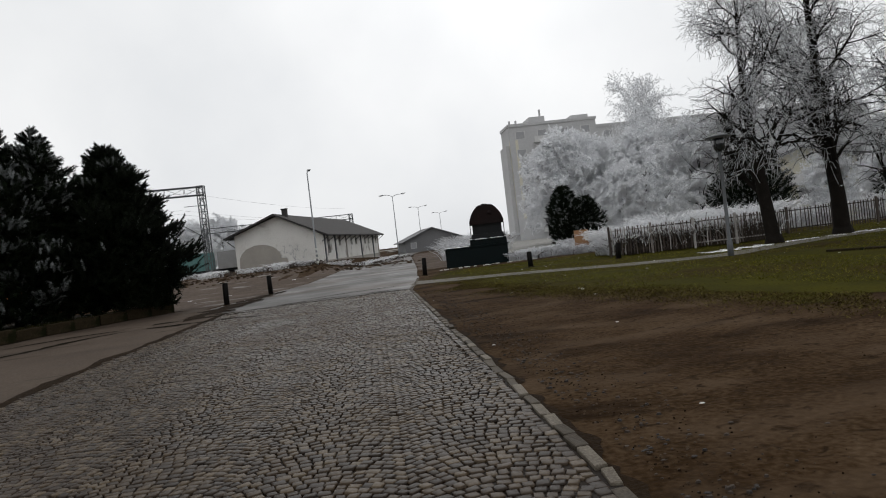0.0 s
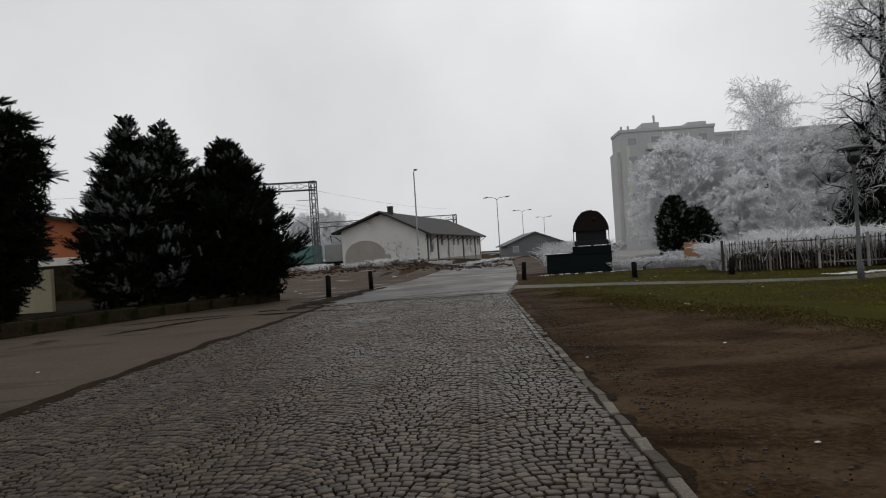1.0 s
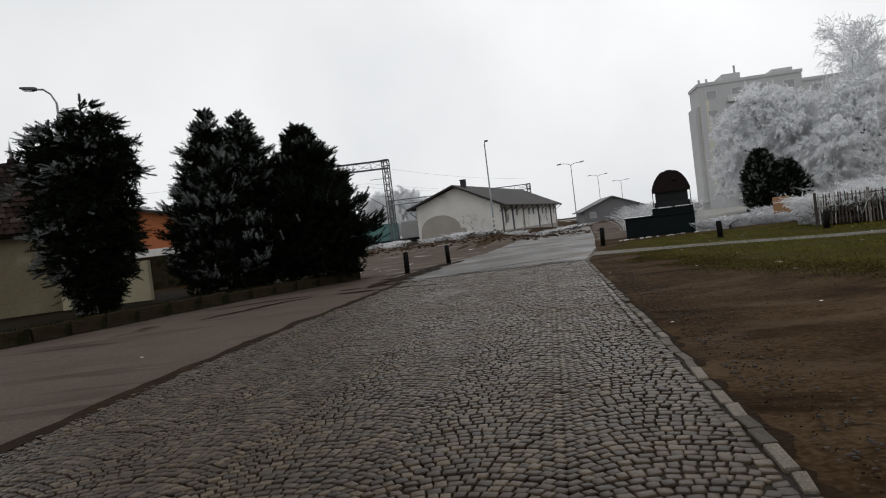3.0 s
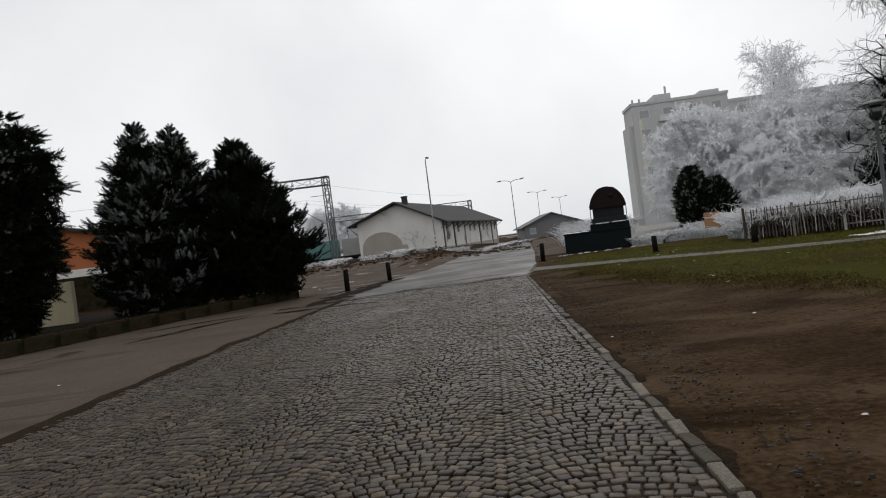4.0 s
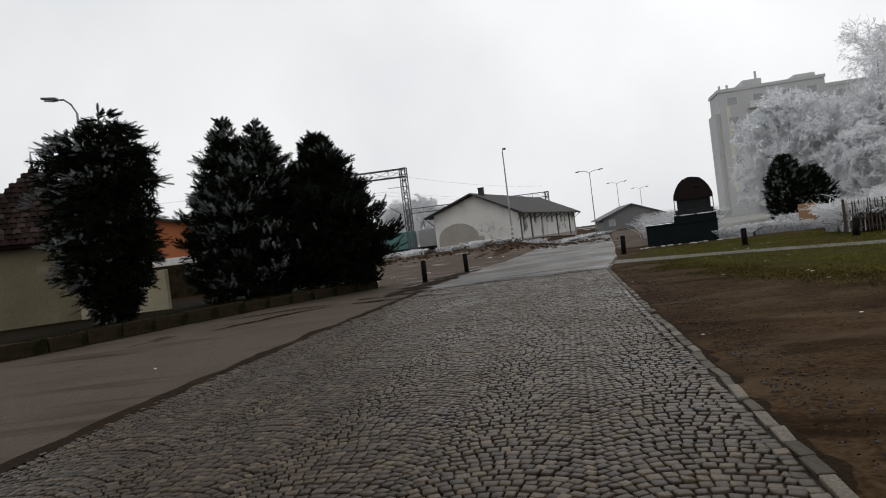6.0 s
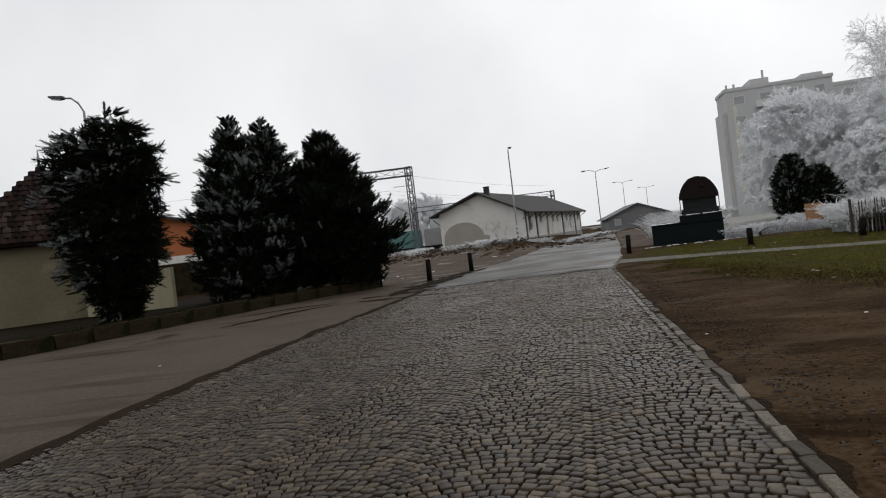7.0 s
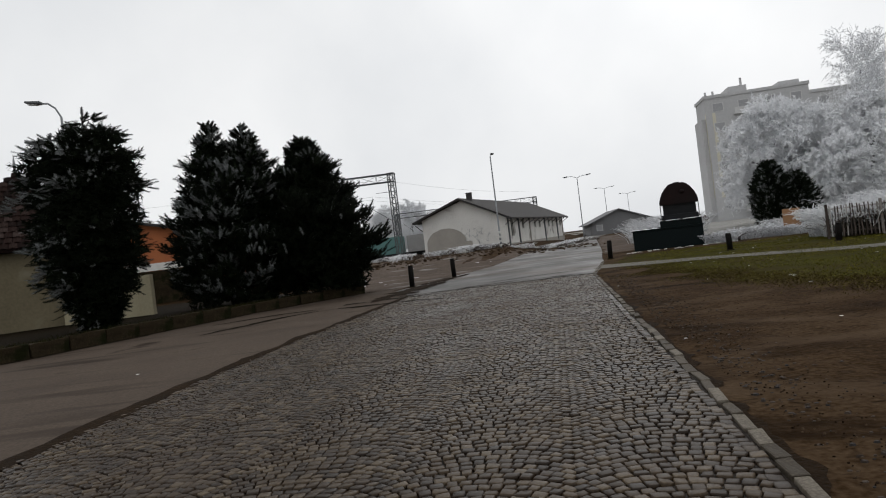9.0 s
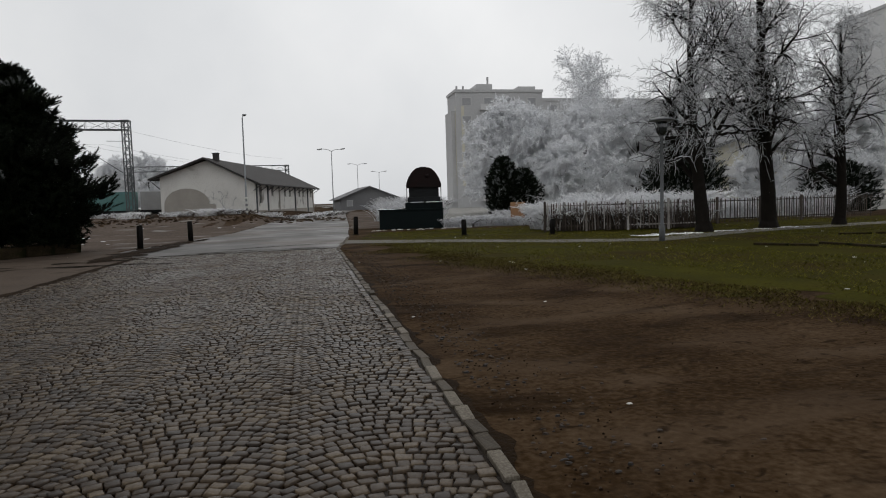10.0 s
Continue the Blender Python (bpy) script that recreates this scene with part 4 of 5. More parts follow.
small_house(29.3, 130, 0.1, -4, 11.2, 16, 2.3, 4.5, M["shed_wall"], M["far_roof"], "low grey shed with wide gable in the fog", ((1.5, 0.4, 2.2, 1.9), (-4.5, 0.8, 1.2, 1.2)))
orange = small_house(-22.5, 45, 0.1, 4, 11, 14, 4.3, 5.6, M["orange"], M["roof"], "orange plastered low building with pale band and dark roof", ())
part("band", boxed(-5.5, 5.5, -0.03, 0.0, 2.3, 2.8), M["plaster"], orange, "pale painted band")
part("lower_wall", boxed(-5.5, 5.5, -0.04, 0.0, -0.5, 2.28), M["concrete"], orange, "grimy grey lower wall")
cream = small_house(40.0, 43.5, 0, -42, 7.0, 8, 4.5, 5.6, M["cream_pale"], M["far_roof"], "pale cream house with balcony behind the bare trees", [(-2.8, 1.2, 1.2, 1.4), (-0.6, 1.2, 1.2, 1.4), (1.6, 1.2, 1.2, 1.4), (-2.8, 3.0, 1.2, 1.1), (1.6, 3.0, 1.2, 1.1)])
part("balcony", boxed(-1.4, 1.4, -1.1, 0, 2.75, 2.9), M["block"], cream)
part("railing", boxed(-1.4, 1.4, -1.1, -1.04, 2.9, 3.6), M["block_pale"], cream)


def kiosk():
    """Cream house with a steep tiled hip roof and finial, and its low garden wall."""
    root = thing("house", pose(-19.7, 29.2, 0.2, 0, 0, 30), "cream plastered small house with steep dark tiled hip roof", "house")
    w, h, top = 2.9, 3.3, 7.0
    part("wall", boxed(-w, w, -w, w, -0.3, h, bevel=0.02), M["cream"], root)
    part("eave", boxed(-w - 0.5, w + 0.5, -w - 0.5, w + 0.5, h, h + 0.12, bevel=0.02), M["tile"], root)
    roof = part("roof", lathe([((w + 0.5) * 1.414, h + 0.1), (0.05, top)], 4), M["tile"], root)
    roof.data.polygons.foreach_set("use_smooth", np.zeros(len(roof.data.polygons), bool))
    roof.matrix_basis = pose(0, 0, 0, 0, 0, 45)
    rows = 15
    tile = polys("tile", [(-0.15, 0, 0), (0.15, 0, 0), (0.15, 0, 0.035), (0.0, -0.01, 0.075), (-0.15, 0, 0.035), (-0.15, 0.34, 0), (0.15, 0.34, 0), (0.0, 0.34, 0.045)], [(0, 1, 2, 4), (4, 3, 7, 5), (3, 2, 6, 7)], False)
    tile.materials.append(M["tile"])
    slope = math.atan2(top - h - 0.1, w + 0.5)
    run = math.hypot(top - h - 0.1, w + 0.5)
    for side in range(4):
        turn = Matrix.Rotation(side * math.pi / 2, 4, "Z")
        if side not in (0, 1):
            continue
        for r in range(rows):
            f = r / rows
            half = (w + 0.5) * (1 - f)
            n = int(2 * half / 0.3)
            for i in range(n):
                ob = part("tile", tile, None, roof)
                px = (i + 0.5 - n / 2) * 0.3 + random.uniform(-0.01, 0.01)
                local = turn @ Matrix.Translation((px, -(w + 0.5) * (1 - f), h + 0.13 + (top - h - 0.1) * f)) @ Matrix.Rotation(slope + random.uniform(-0.04, 0.02), 4, "X")
                ob.matrix_basis = pose(0, 0, 0, 0, 0, -45) @ local
    part("finial", lathe([(0.09, top - 0.1), (0.05, top + 0.2), (0.07, top + 0.3), (0.01, top + 0.85)], 8), M["steel"], root)
    wall = thing("wall_garden", pose(-16.9, 27.0, 0.2, 0, 0, 3), "low cream plastered garden wall beside the house", "wall", kind="structure")
    part("wall", boxed(0, 3.7, 0, 0.3, -0.1, 1.75, bevel=0.02), M["cream_lit"], wall)


kiosk()


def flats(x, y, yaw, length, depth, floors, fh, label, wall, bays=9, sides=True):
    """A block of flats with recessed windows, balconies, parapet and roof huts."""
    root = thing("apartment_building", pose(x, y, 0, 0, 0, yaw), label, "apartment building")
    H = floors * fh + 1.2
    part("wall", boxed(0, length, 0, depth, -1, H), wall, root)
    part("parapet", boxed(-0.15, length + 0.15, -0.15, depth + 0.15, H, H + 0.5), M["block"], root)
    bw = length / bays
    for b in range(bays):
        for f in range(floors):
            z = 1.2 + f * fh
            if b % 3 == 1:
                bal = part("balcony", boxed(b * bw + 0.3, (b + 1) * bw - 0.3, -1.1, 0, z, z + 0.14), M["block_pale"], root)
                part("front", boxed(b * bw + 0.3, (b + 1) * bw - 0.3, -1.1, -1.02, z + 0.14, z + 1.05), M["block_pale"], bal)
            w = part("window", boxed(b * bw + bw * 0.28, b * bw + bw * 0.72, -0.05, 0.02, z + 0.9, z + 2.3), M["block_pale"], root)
            part("pane", boxed(b * bw + bw * 0.31, b * bw + bw * 0.69, -0.06, -0.051, z + 0.98, z + 2.22), M["haze_pane"], w)
    if sides:
        for f in range(floors - 1):
            z = 1.2 + f * fh
            part("loggia", boxed(-0.7, 0, 0.6, depth - 1.0, z, z + fh * 0.998, bevel=0.01), M["block"], root)
    return root, H


# no fog in the air here: the flats' pale base colours imitate it
fl, FH = flats(41.3, 112, -8, 16, 7, 6, 3.2, "grey six-storey apartment block, fog haze put into its pale colour", M["block"], 4)
flats(57.2, 109.9, -6, 50, 7, 6, 2.95, "long grey six-storey apartment block, fog haze put into its pale colour", M["block"], 12, False)
for px, pw, ph in ((4.4, 2.9, 1.3), (12.2, 3.2, 0.9)):
    part("roof_hut", boxed(px, px + pw, 2, 7, FH + 0.5, FH + 0.5 + ph, bevel=0.05), M["block"], fl)
for pz, ph in ((4, 9), (13, 5)):
    part("render_band", boxed(-0.03, -0.004, 0.15, 0.5, pz, pz + ph), M["cream_pale"], fl, "cream vertical render band")
    part("render_band", boxed(1.0, 1.5, -0.03, -0.004, pz, pz + ph), M["cream_pale"], fl, "cream vertical render band")
for px in (0.8, 2.0, 6.6):
    part("vent_pipe", boxed(px, px + 0.3, 3, 3.3, FH + 0.5, FH + (1.6 if px < 5 else 3.2)), M["block"], fl)
flats(97.5, 75, -14, 40, 12, 9, 3.05, "tall grey apartment block, fog haze put into its pale colour", M["block_pale"], 8, False)
# ---- trees and bushes ----
def shoots(name, pos, axis, size, rng, needles=13, spread=0.75, stem=None, width=0.075):
    """Brush-like conifer shoots: needles set round each axis, as one mesh. stem: length of each axis, if longer than its needles."""
    n = len(pos)
    axis = axis / np.linalg.norm(axis, axis=1, keepdims=True)
    ref = np.where(np.abs(axis[:, 2:3]) > 0.9, np.array([[1.0, 0, 0]]), np.array([[0, 0, 1.0]]))
    u = np.cross(axis, ref)
    u /= np.linalg.norm(u, axis=1, keepdims=True)
    w = np.cross(axis, u)
    k = np.arange(needles)
    ang = k * 2.399 + rng.uniform(0, 6.28, (n, 1))
    along_axis = (k / needles)[None, :] * np.ones((n, 1))
    rad = u[:, None] * np.cos(ang)[..., None] + w[:, None] * np.sin(ang)[..., None]
    side = -u[:, None] * np.sin(ang)[..., None] + w[:, None] * np.cos(ang)[..., None]
    base = pos[:, None] + axis[:, None] * (along_axis * (size if stem is None else stem)[:, None])[..., None]
    ln = (size[:, None] * (0.62 - 0.2 * along_axis))[..., None]
    tip = base + (rad * spread + axis[:, None] * 0.75) * ln
    hw = size[:, None, None] * width
    v = np.stack([base + side * hw, base - side * hw, tip], 2).reshape(-1, 3)
    return polys(name, v, np.arange(len(v)).reshape(-1, 3), False)


def conifer(x, y, z, h, radius, seed, frost, label, profile, droop, count, tops=((0, 0, 1.0),), needle=0.17, candle=(-0.2, 0.4), white_side=None):
    """A conifer: trunk, boughs that fan out into needle-sleeved fingers, the outer ones partly frosted."""
    rng = np.random.default_rng(seed)
    root = thing("conifer_tree", pose(x, y, z), label, "conifer tree", "conifers in the planting bed")
    part("trunk", tubes("trunk", [(0, 0, -0.1, 0.17, 0, 0, h * 0.5, 0.1), (0, 0, h * 0.5, 0.1, 0, 0, h * 0.8, 0.02)] + [(0, 0, h * 0.5, 0.07, tx, ty, h * th * 0.97, 0.02) for tx, ty, th in tops], 8), M["bark"], root)
    fs, rs = [p[0] for p in profile], [p[1] for p in profile]
    pos, ax, stem, fr, limbs = [], [], [], [], []
    for b in range(count):
        f = ((b + rng.uniform()) / count) * 0.95 + 0.02
        tx, ty, th = tops[rng.integers(len(tops))]
        a = b * 2.399 + rng.normal(0, 0.35)
        lump = 1.0 + 0.3 * noise.noise(Vector((math.cos(a) * 1.6, math.sin(a) * 1.6, f * 6 + seed)))
        r = radius * np.interp(f, fs, rs) * lump * rng.uniform(0.6, 1.1)
        k = float(smooth(0.4, 0.8, f))
        base = np.array([tx * k, ty * k, f * h * th])
        out = np.array([math.cos(a), math.sin(a), 0.0])
        lat = np.array([-math.sin(a), math.cos(a), 0.0])
        lift = droop * (1.4 - f) + 0.35 * max(0.0, f - 0.7) + rng.normal(0, 0.12)
        limbs.append((*base, 0.03, *(base + out * r * 0.85 + np.array([0, 0, lift * r * 0.7])), 0.008))
        lit = 1.0 if white_side is None else (1.8 if math.cos(a - white_side) > 0.3 else 0.05)
        white = rng.uniform() < frost * (0.3 + 0.9 * f) * lit
        for i in range(int(9 + r * 12)):
            t = rng.uniform(0.2, 1.0) ** 0.7
            fan = rng.normal(0, 0.28) * r * (1.15 - t) + rng.normal(0, 0.05)
            reach = rng.uniform(0.24, 0.46) * (0.75 + 0.25 * min(r, 1.5))
            pos.append(base + out * r * t * 0.86 + lat * fan + np.array([0, 0, lift * r * t * t + rng.normal(0, 0.04 + 0.02 * r)]))
            ax.append(out * rng.uniform(0.5, 1.0) + lat * rng.normal(np.sign(fan) * 0.45, 0.3) + np.array([0, 0, rng.uniform(*candle) + 0.5 * droop + 0.5 * max(0, f - 0.6)]))
            stem.append(reach)
            fr.append(rng.uniform() < (0.62 if white else 0.12 * frost * lit) * (t > 0.35))
    for tx, ty, th in tops:
        for i in range(18):
            q = rng.uniform(0, 1)
            c = rng.uniform(0, 6.283)
            pos.append(np.array([tx, ty, h * th * (0.82 + 0.15 * q)]))
            ax.append(np.array([math.cos(c) * (0.9 - 0.7 * q), math.sin(c) * (0.9 - 0.7 * q), 0.6 + 0.9 * q]))
            stem.append(rng.uniform(0.25, 0.4) * (1.2 - 0.5 * q))
            fr.append(rng.uniform() < frost * 1.2)
        pos.append(np.array([tx, ty, h * th * 0.94]))
        ax.append(np.array([0.05, 0.03, 1.0]))
        stem.append(h * th * 0.06)
        fr.append(rng.uniform() < frost)
    pos, ax, stem, fr = np.array(pos), np.array(ax), np.array(stem), np.array(fr, bool)
    pos[:, 2] = np.maximum(pos[:, 2], 0.12)
    m = count * 18
    f = rng.uniform(0.03, 0.88, m)
    a = rng.uniform(0, 6.283, m)
    r = radius * 0.74 * np.interp(f, fs, rs) * np.sqrt(rng.uniform(0, 1, m))
    top = np.array(tops)[rng.integers(len(tops), size=m)]
    k = smooth(0.4, 0.8, f)
    inner = np.stack([top[:, 0] * k + np.cos(a) * r, top[:, 1] * k + np.sin(a) * r, np.maximum(0.1, f * h * top[:, 2])], 1)
    size = np.full(len(pos), needle) * rng.uniform(0.85, 1.2, len(pos))
    for limb in limbs:
        part("bough", tubes("bough", [limb], 4), M["bark"], root)
    part("crown", shoots("crown", pos[~fr], ax[~fr], size[~fr], rng, 30, 0.8, stem[~fr], 0.1), M["needle"], root)
    part("inner_crown", shoots("inner_crown", inner, rng.normal(0, 1, (m, 3)), np.full(m, 0.4), rng), M["needle"], root)
    if fr.any():
        part("frosted_crown", shoots("frosted_crown", pos[fr], ax[fr], size[fr], rng, 30, 0.8, stem[fr], 0.1), M["needle_frost"], root, "grey-white frosted shoots")
    return root


SPRUCE = ((0, 0.12), (0.08, 0.3), (0.18, 0.58), (0.3, 0.88), (0.42, 1.0), (0.55, 0.84), (0.65, 0.7), (0.85, 0.56), (0.94, 0.3), (1, 0.1))
PINE = ((0, 0.75), (0.1, 1.0), (0.4, 0.97), (0.55, 0.8), (0.68, 0.56), (0.82, 0.28), (0.93, 0.1), (1, 0.02))
CONE = ((0, 0.8), (0.15, 1.0), (0.4, 0.95), (0.6, 0.76), (0.72, 0.56), (0.86, 0.26), (0.95, 0.09), (1, 0.02))
conifer(-12.3, 21.5, 0.25, 7.3, 2.15, 3, 0.75, "dark spruce with one frosted side behind the low wall", SPRUCE, -0.22, 190, ((0.3, 0, 1.0), (-0.75, -0.2, 0.9), (0.75, 0.3, 0.93)), 0.15, (-0.3, 0.45), 3.5)
conifer(-9.9, 27.5, 0.25, 7.7, 3.0, 8, 0.75, "pine with frost-grey shoots and two tops", PINE, 0.12, 150, ((-0.25, 0, 1.0), (1.1, 0.1, 0.98)), 0.2, (0.1, 0.9))
conifer(-6.55, 28.6, 0.25, 6.75, 3.2, 14, 0.12, "broad dark green pine beside the bollards", CONE, 0.16, 170, ((0, 0, 1.0),), 0.21, (0.15, 1.0))


def grow(rng, p, d, length, r, level, levels, segs, spread, up, kids, droop, bare, first, limb=0, tight=0.0):
    """Adds a limb and its branches to segs[level]."""
    n = 7 if level == 0 else 4 if level < 3 else 3 if level < levels else 2
    pts = [p]
    ds = []
    for i in range(n):
        bend = 0.035 if level == 0 else 0.12 + 0.04 * level
        d = d + rng.normal(0, bend, 3) + np.array([0, 0, (0.12 if level == 0 else up) if level < 2 else -droop * (level - 1)])
        d = d / np.linalg.norm(d)
        q = pts[-1] + d * length / n
        f0, f1 = 1 - 0.8 * i / n, 1 - 0.8 * (i + 1) / n
        segs[level].append((*pts[-1], r * f0, *q, r * f1, limb))
        pts.append(q)
        ds.append(d)
    if level >= levels:
        return
    k = kids[level]
    for i in range(k):
        t0 = bare if level == 0 else 0.2
        t = t0 + (0.99 - t0) * (i + rng.uniform(0, 1)) / k
        j = min(int(t * n), n - 1)
        b = pts[j] + (pts[j + 1] - pts[j]) * (t * n - j)
        dd = ds[j]
        side = rng.normal(0, 1, 3)
        side -= dd * side.dot(dd)
        side /= np.linalg.norm(side)
        nd = dd * (1 - spread * 0.45) + side * spread
        nd /= np.linalg.norm(nd)
        ln = length * (rng.uniform(*first[:2]) * (1.1 - first[2] * max(0, t - 0.4)) if level == 0 else rng.uniform(0.42, 0.7) - (tight if level > 1 else 0))
        grow(rng, b, nd, ln, r * (1 - 0.8 * t) * (0.55 if level == 0 else 0.66), level + 1, levels, segs, spread, up, kids, droop, bare, first, i if level == 0 else limb, tight)


def bare_tree(x, y, z, h, r, seed, label, kids=(9, 6, 6, 5), spread=0.75, up=0.05, droop=0.05, thick=0.009, frost_from=3, mats=("bark", "twig"), name="bare_tree", stem=0.95, bare=0.25, first=(0.22, 0.33, 0.55), tight=0.0, group="bare frosted trees", spurs=0, feather=1.0):
    """A leafless tree: dark trunk and limbs, and frost-covered twigs."""
    rng = np.random.default_rng(seed)
    levels = len(kids)
    segs = [[] for _ in range(levels + 1)]
    grow(rng, np.array([0, 0, -0.1]), np.array([rng.normal(0, 0.03), rng.normal(0, 0.03), 1.0]), h * stem, r, 0, levels, segs, spread, up, kids, droop, bare, first, 0, tight)
    root = thing(name, pose(x, y, z), label, "tree", group)
    part("trunk", tubes("trunk", [s[:8] for s in segs[0]] + [(0, 0, -0.1, r * 1.45, 0, 0, 0.35, r * 1.0)], 10), M[mats[0]], root)
    dark = [s for lv in segs[1:frost_from] for s in lv]
    for k in sorted({s[8] for s in dark}):
        part("limb", tubes("limb", [s[:8] for s in dark if s[8] == k], 6), M[mats[0]], root)
    tw = np.array([s[:8] for lv in segs[frost_from:] for s in lv])
    tw[:, 3] = np.maximum(tw[:, 3], thick)
    tw[:, 7] = np.maximum(tw[:, 7], thick * 0.7)
    part("crown", tubes("crown", tw, 3), M[mats[1]], root, "frost-covered twigs")
    if spurs:
        # short feathers of rime standing off every twig
        c = np.repeat(tw, spurs, 0)
        m = len(c)
        p = c[:, :3] + (c[:, 4:7] - c[:, :3]) * rng.uniform(0, 1, (m, 1))
        d = rng.normal(0, 1, (m, 3))
        q = p + d / np.linalg.norm(d, axis=1, keepdims=True) * rng.uniform(0.1, 0.3, (m, 1)) * feather
        e = np.cross(q - p, rng.normal(0, 1, (m, 3)))
        e *= 0.022 * feather / np.linalg.norm(e, axis=1, keepdims=True)
        part("rime_coat", polys("rime_coat", np.stack([p - e, p + e, q], 1).reshape(-1, 3), np.arange(3 * m).reshape(-1, 3), False), M[mats[1]], root, "white rime feathers")
    return root


for tx, ty, th, tr, ts in ((18.9, 22.3, 10.9, 0.29, 21), (22.5, 22.6, 12.0, 0.33, 22), (26.0, 22.2, 9.0, 0.24, 23)):
    bare_tree(tx, ty, 0, th, tr, ts, "tall bare lime tree with frosted twigs on the lawn", (22, 9, 6, 5) if th > 10 else (16, 8, 6, 5), 0.72, 0.13, 0.07, 0.0085, 4, bare=0.2, first=(0.19, 0.33, 1.0))
# rimed trees in front of the flats
big = bare_tree(38.4, 66, 0.1, 14.4, 0.26, 31, "tall white rimed tree before the apartment block", (22, 8, 6, 4), 0.6, 0.2, 0.02, 0.018, 1, ("bark", "rime"), "rimed_tree", bare=0.12, first=(0.24, 0.36, 0.5), group="rimed trees", spurs=2)
low = bare_tree(28, 62, 0.1, 11.0, 0.22, 32, "white rimed spreading tree before the apartment block", (22, 8, 8, 6), 0.95, 0.08, 0.06, 0.03, 2, ("bark", "rime"), "rimed_tree", stem=0.85, bare=0.08, first=(0.3, 0.46, 0.55), tight=0.14, group="rimed trees", spurs=4, feather=1.5)
for src, x, y, sc, a in ((low, 32.5, 65, 1.0, 80), (low, 35.0, 59, 0.92, 200), (low, 43.5, 62, 1.0, 130), (low, 49, 60, 1.0, 20), (low, 55.5, 56, 1.0, 310), (low, 62, 52, 1.0, 100), (low, 30.5, 55, 0.6, 300), (low, 70, 48, 1.1, 60), (low, -16, 132, 0.95, 15), (low, -11, 140, 1.05, 95), (low, -6.5, 138, 0.8, 160), (low, -28, 136, 0.9, 215), (low, 36.5, 37.5, 0.42, 140), (low, 41.5, 37, 0.5, 250), (low, 47.5, 41, 0.55, 30)):
    copy_thing(src, pose(x, y, 0.1, 0, 0, a) @ Matrix.Scale(sc, 4))


def dense_bush(x, y, h, r, seed, mats, label, name, count=900, prof=((0, 0.8), (0.3, 1.0), (0.7, 0.7), (1, 0.1))):
    rng = np.random.default_rng(seed)
    root = thing(name, pose(x, y, float(gz(x, y))), label, "bush")
    part("stem", tubes("stem", [(0, 0, -0.1, 0.1, 0, 0, h * 0.7, 0.03)], 7), M["bark"], root)
    f = rng.uniform(0.02, 1, count)
    a = rng.uniform(0, 6.283, count)
    rr = r * np.interp(f, [p[0] for p in prof], [p[1] for p in prof]) * np.sqrt(rng.uniform(0.15, 1, count)) * rng.uniform(0.8, 1.1, count)
    pos = np.stack([np.cos(a) * rr, np.sin(a) * rr, f * h], 1)
    ax = np.stack([np.cos(a), np.sin(a), rng.uniform(0.2, 1.2, count)], 1) + rng.normal(0, 0.3, (count, 3))
    sz = rng.uniform(0.22, 0.42, count) * (0.7 + h * 0.08)
    fr = rng.uniform(0, 1, count) < 0.12
    part("crown", shoots("crown", pos[~fr], ax[~fr], sz[~fr], rng), M[mats[0]], root)
    part("frosted_crown", shoots("frosted_crown", pos[fr], ax[fr], sz[fr], rng), M[mats[1]], root, "grey-white frosted shoots")


dense_bush(22.0, 49, 4.6, 1.4, 41, ("needle", "needle_frost"), "dark tall juniper among rimed trees", "juniper_bush", 2200, ((0, 0.55), (0.25, 0.9), (0.5, 1.0), (0.75, 0.75), (0.92, 0.4), (1, 0.1)))
dense_bush(24.0, 49.4, 3.7, 1.55, 45, ("needle", "needle_frost"), "dark lower juniper beside the taller one", "juniper_bush", 1700, ((0, 0.6), (0.3, 1.0), (0.65, 0.85), (1, 0.2)))
dense_bush(30.5, 38, 5.2, 2.7, 42, ("needle", "needle_frost"), "dark evergreen bush behind the fence", "evergreen_bush", 3000, ((0, 0.7), (0.3, 1.0), (0.6, 0.9), (0.85, 0.6), (1, 0.2)))
dense_bush(38.5, 33, 3.2, 2.4, 43, ("needle", "needle_frost"), "dark evergreen bush behind the fence", "evergreen_bush", 2000, ((0, 0.8), (0.4, 1.0), (0.8, 0.8), (1, 0.3)))


def rime_clump(x, y, r, h, seed, n, label, arch=0.8, mat="rime"):
    """A clump of rimed, arching stems."""
    rng = np.random.default_rng(seed)
    s = []
    for _ in range(n):
        a, b = rng.uniform(0, 6.283, 2)
        p = np.array([math.cos(a), math.sin(a), 0]) * r * math.sqrt(rng.uniform(0, 1))
        d = np.array([math.cos(b) * 0.4, math.sin(b) * 0.4, 1.0])
        ln = h * rng.uniform(0.5, 1.15)
        for i in range(4):
            q = p + d / np.linalg.norm(d) * ln / 4
            s.append((*p, 0.016, *q, 0.014))
            if i > 1:
                e = q + rng.normal(0, 0.14, 3) * h * 0.5
                s.append((*q, 0.012, *e, 0.008))
            p = q
            d = d + np.array([math.cos(b), math.sin(b), -0.5]) * arch * 0.5
    ob = new("rimed_bush", tubes("rimed_bush", s, 3))
    ob.location = (x, y, float(gz(x, y)) - 0.03)
    ob.data.materials.append(M[mat])
    return tagged(ob, label, "bush", "rimed bushes")


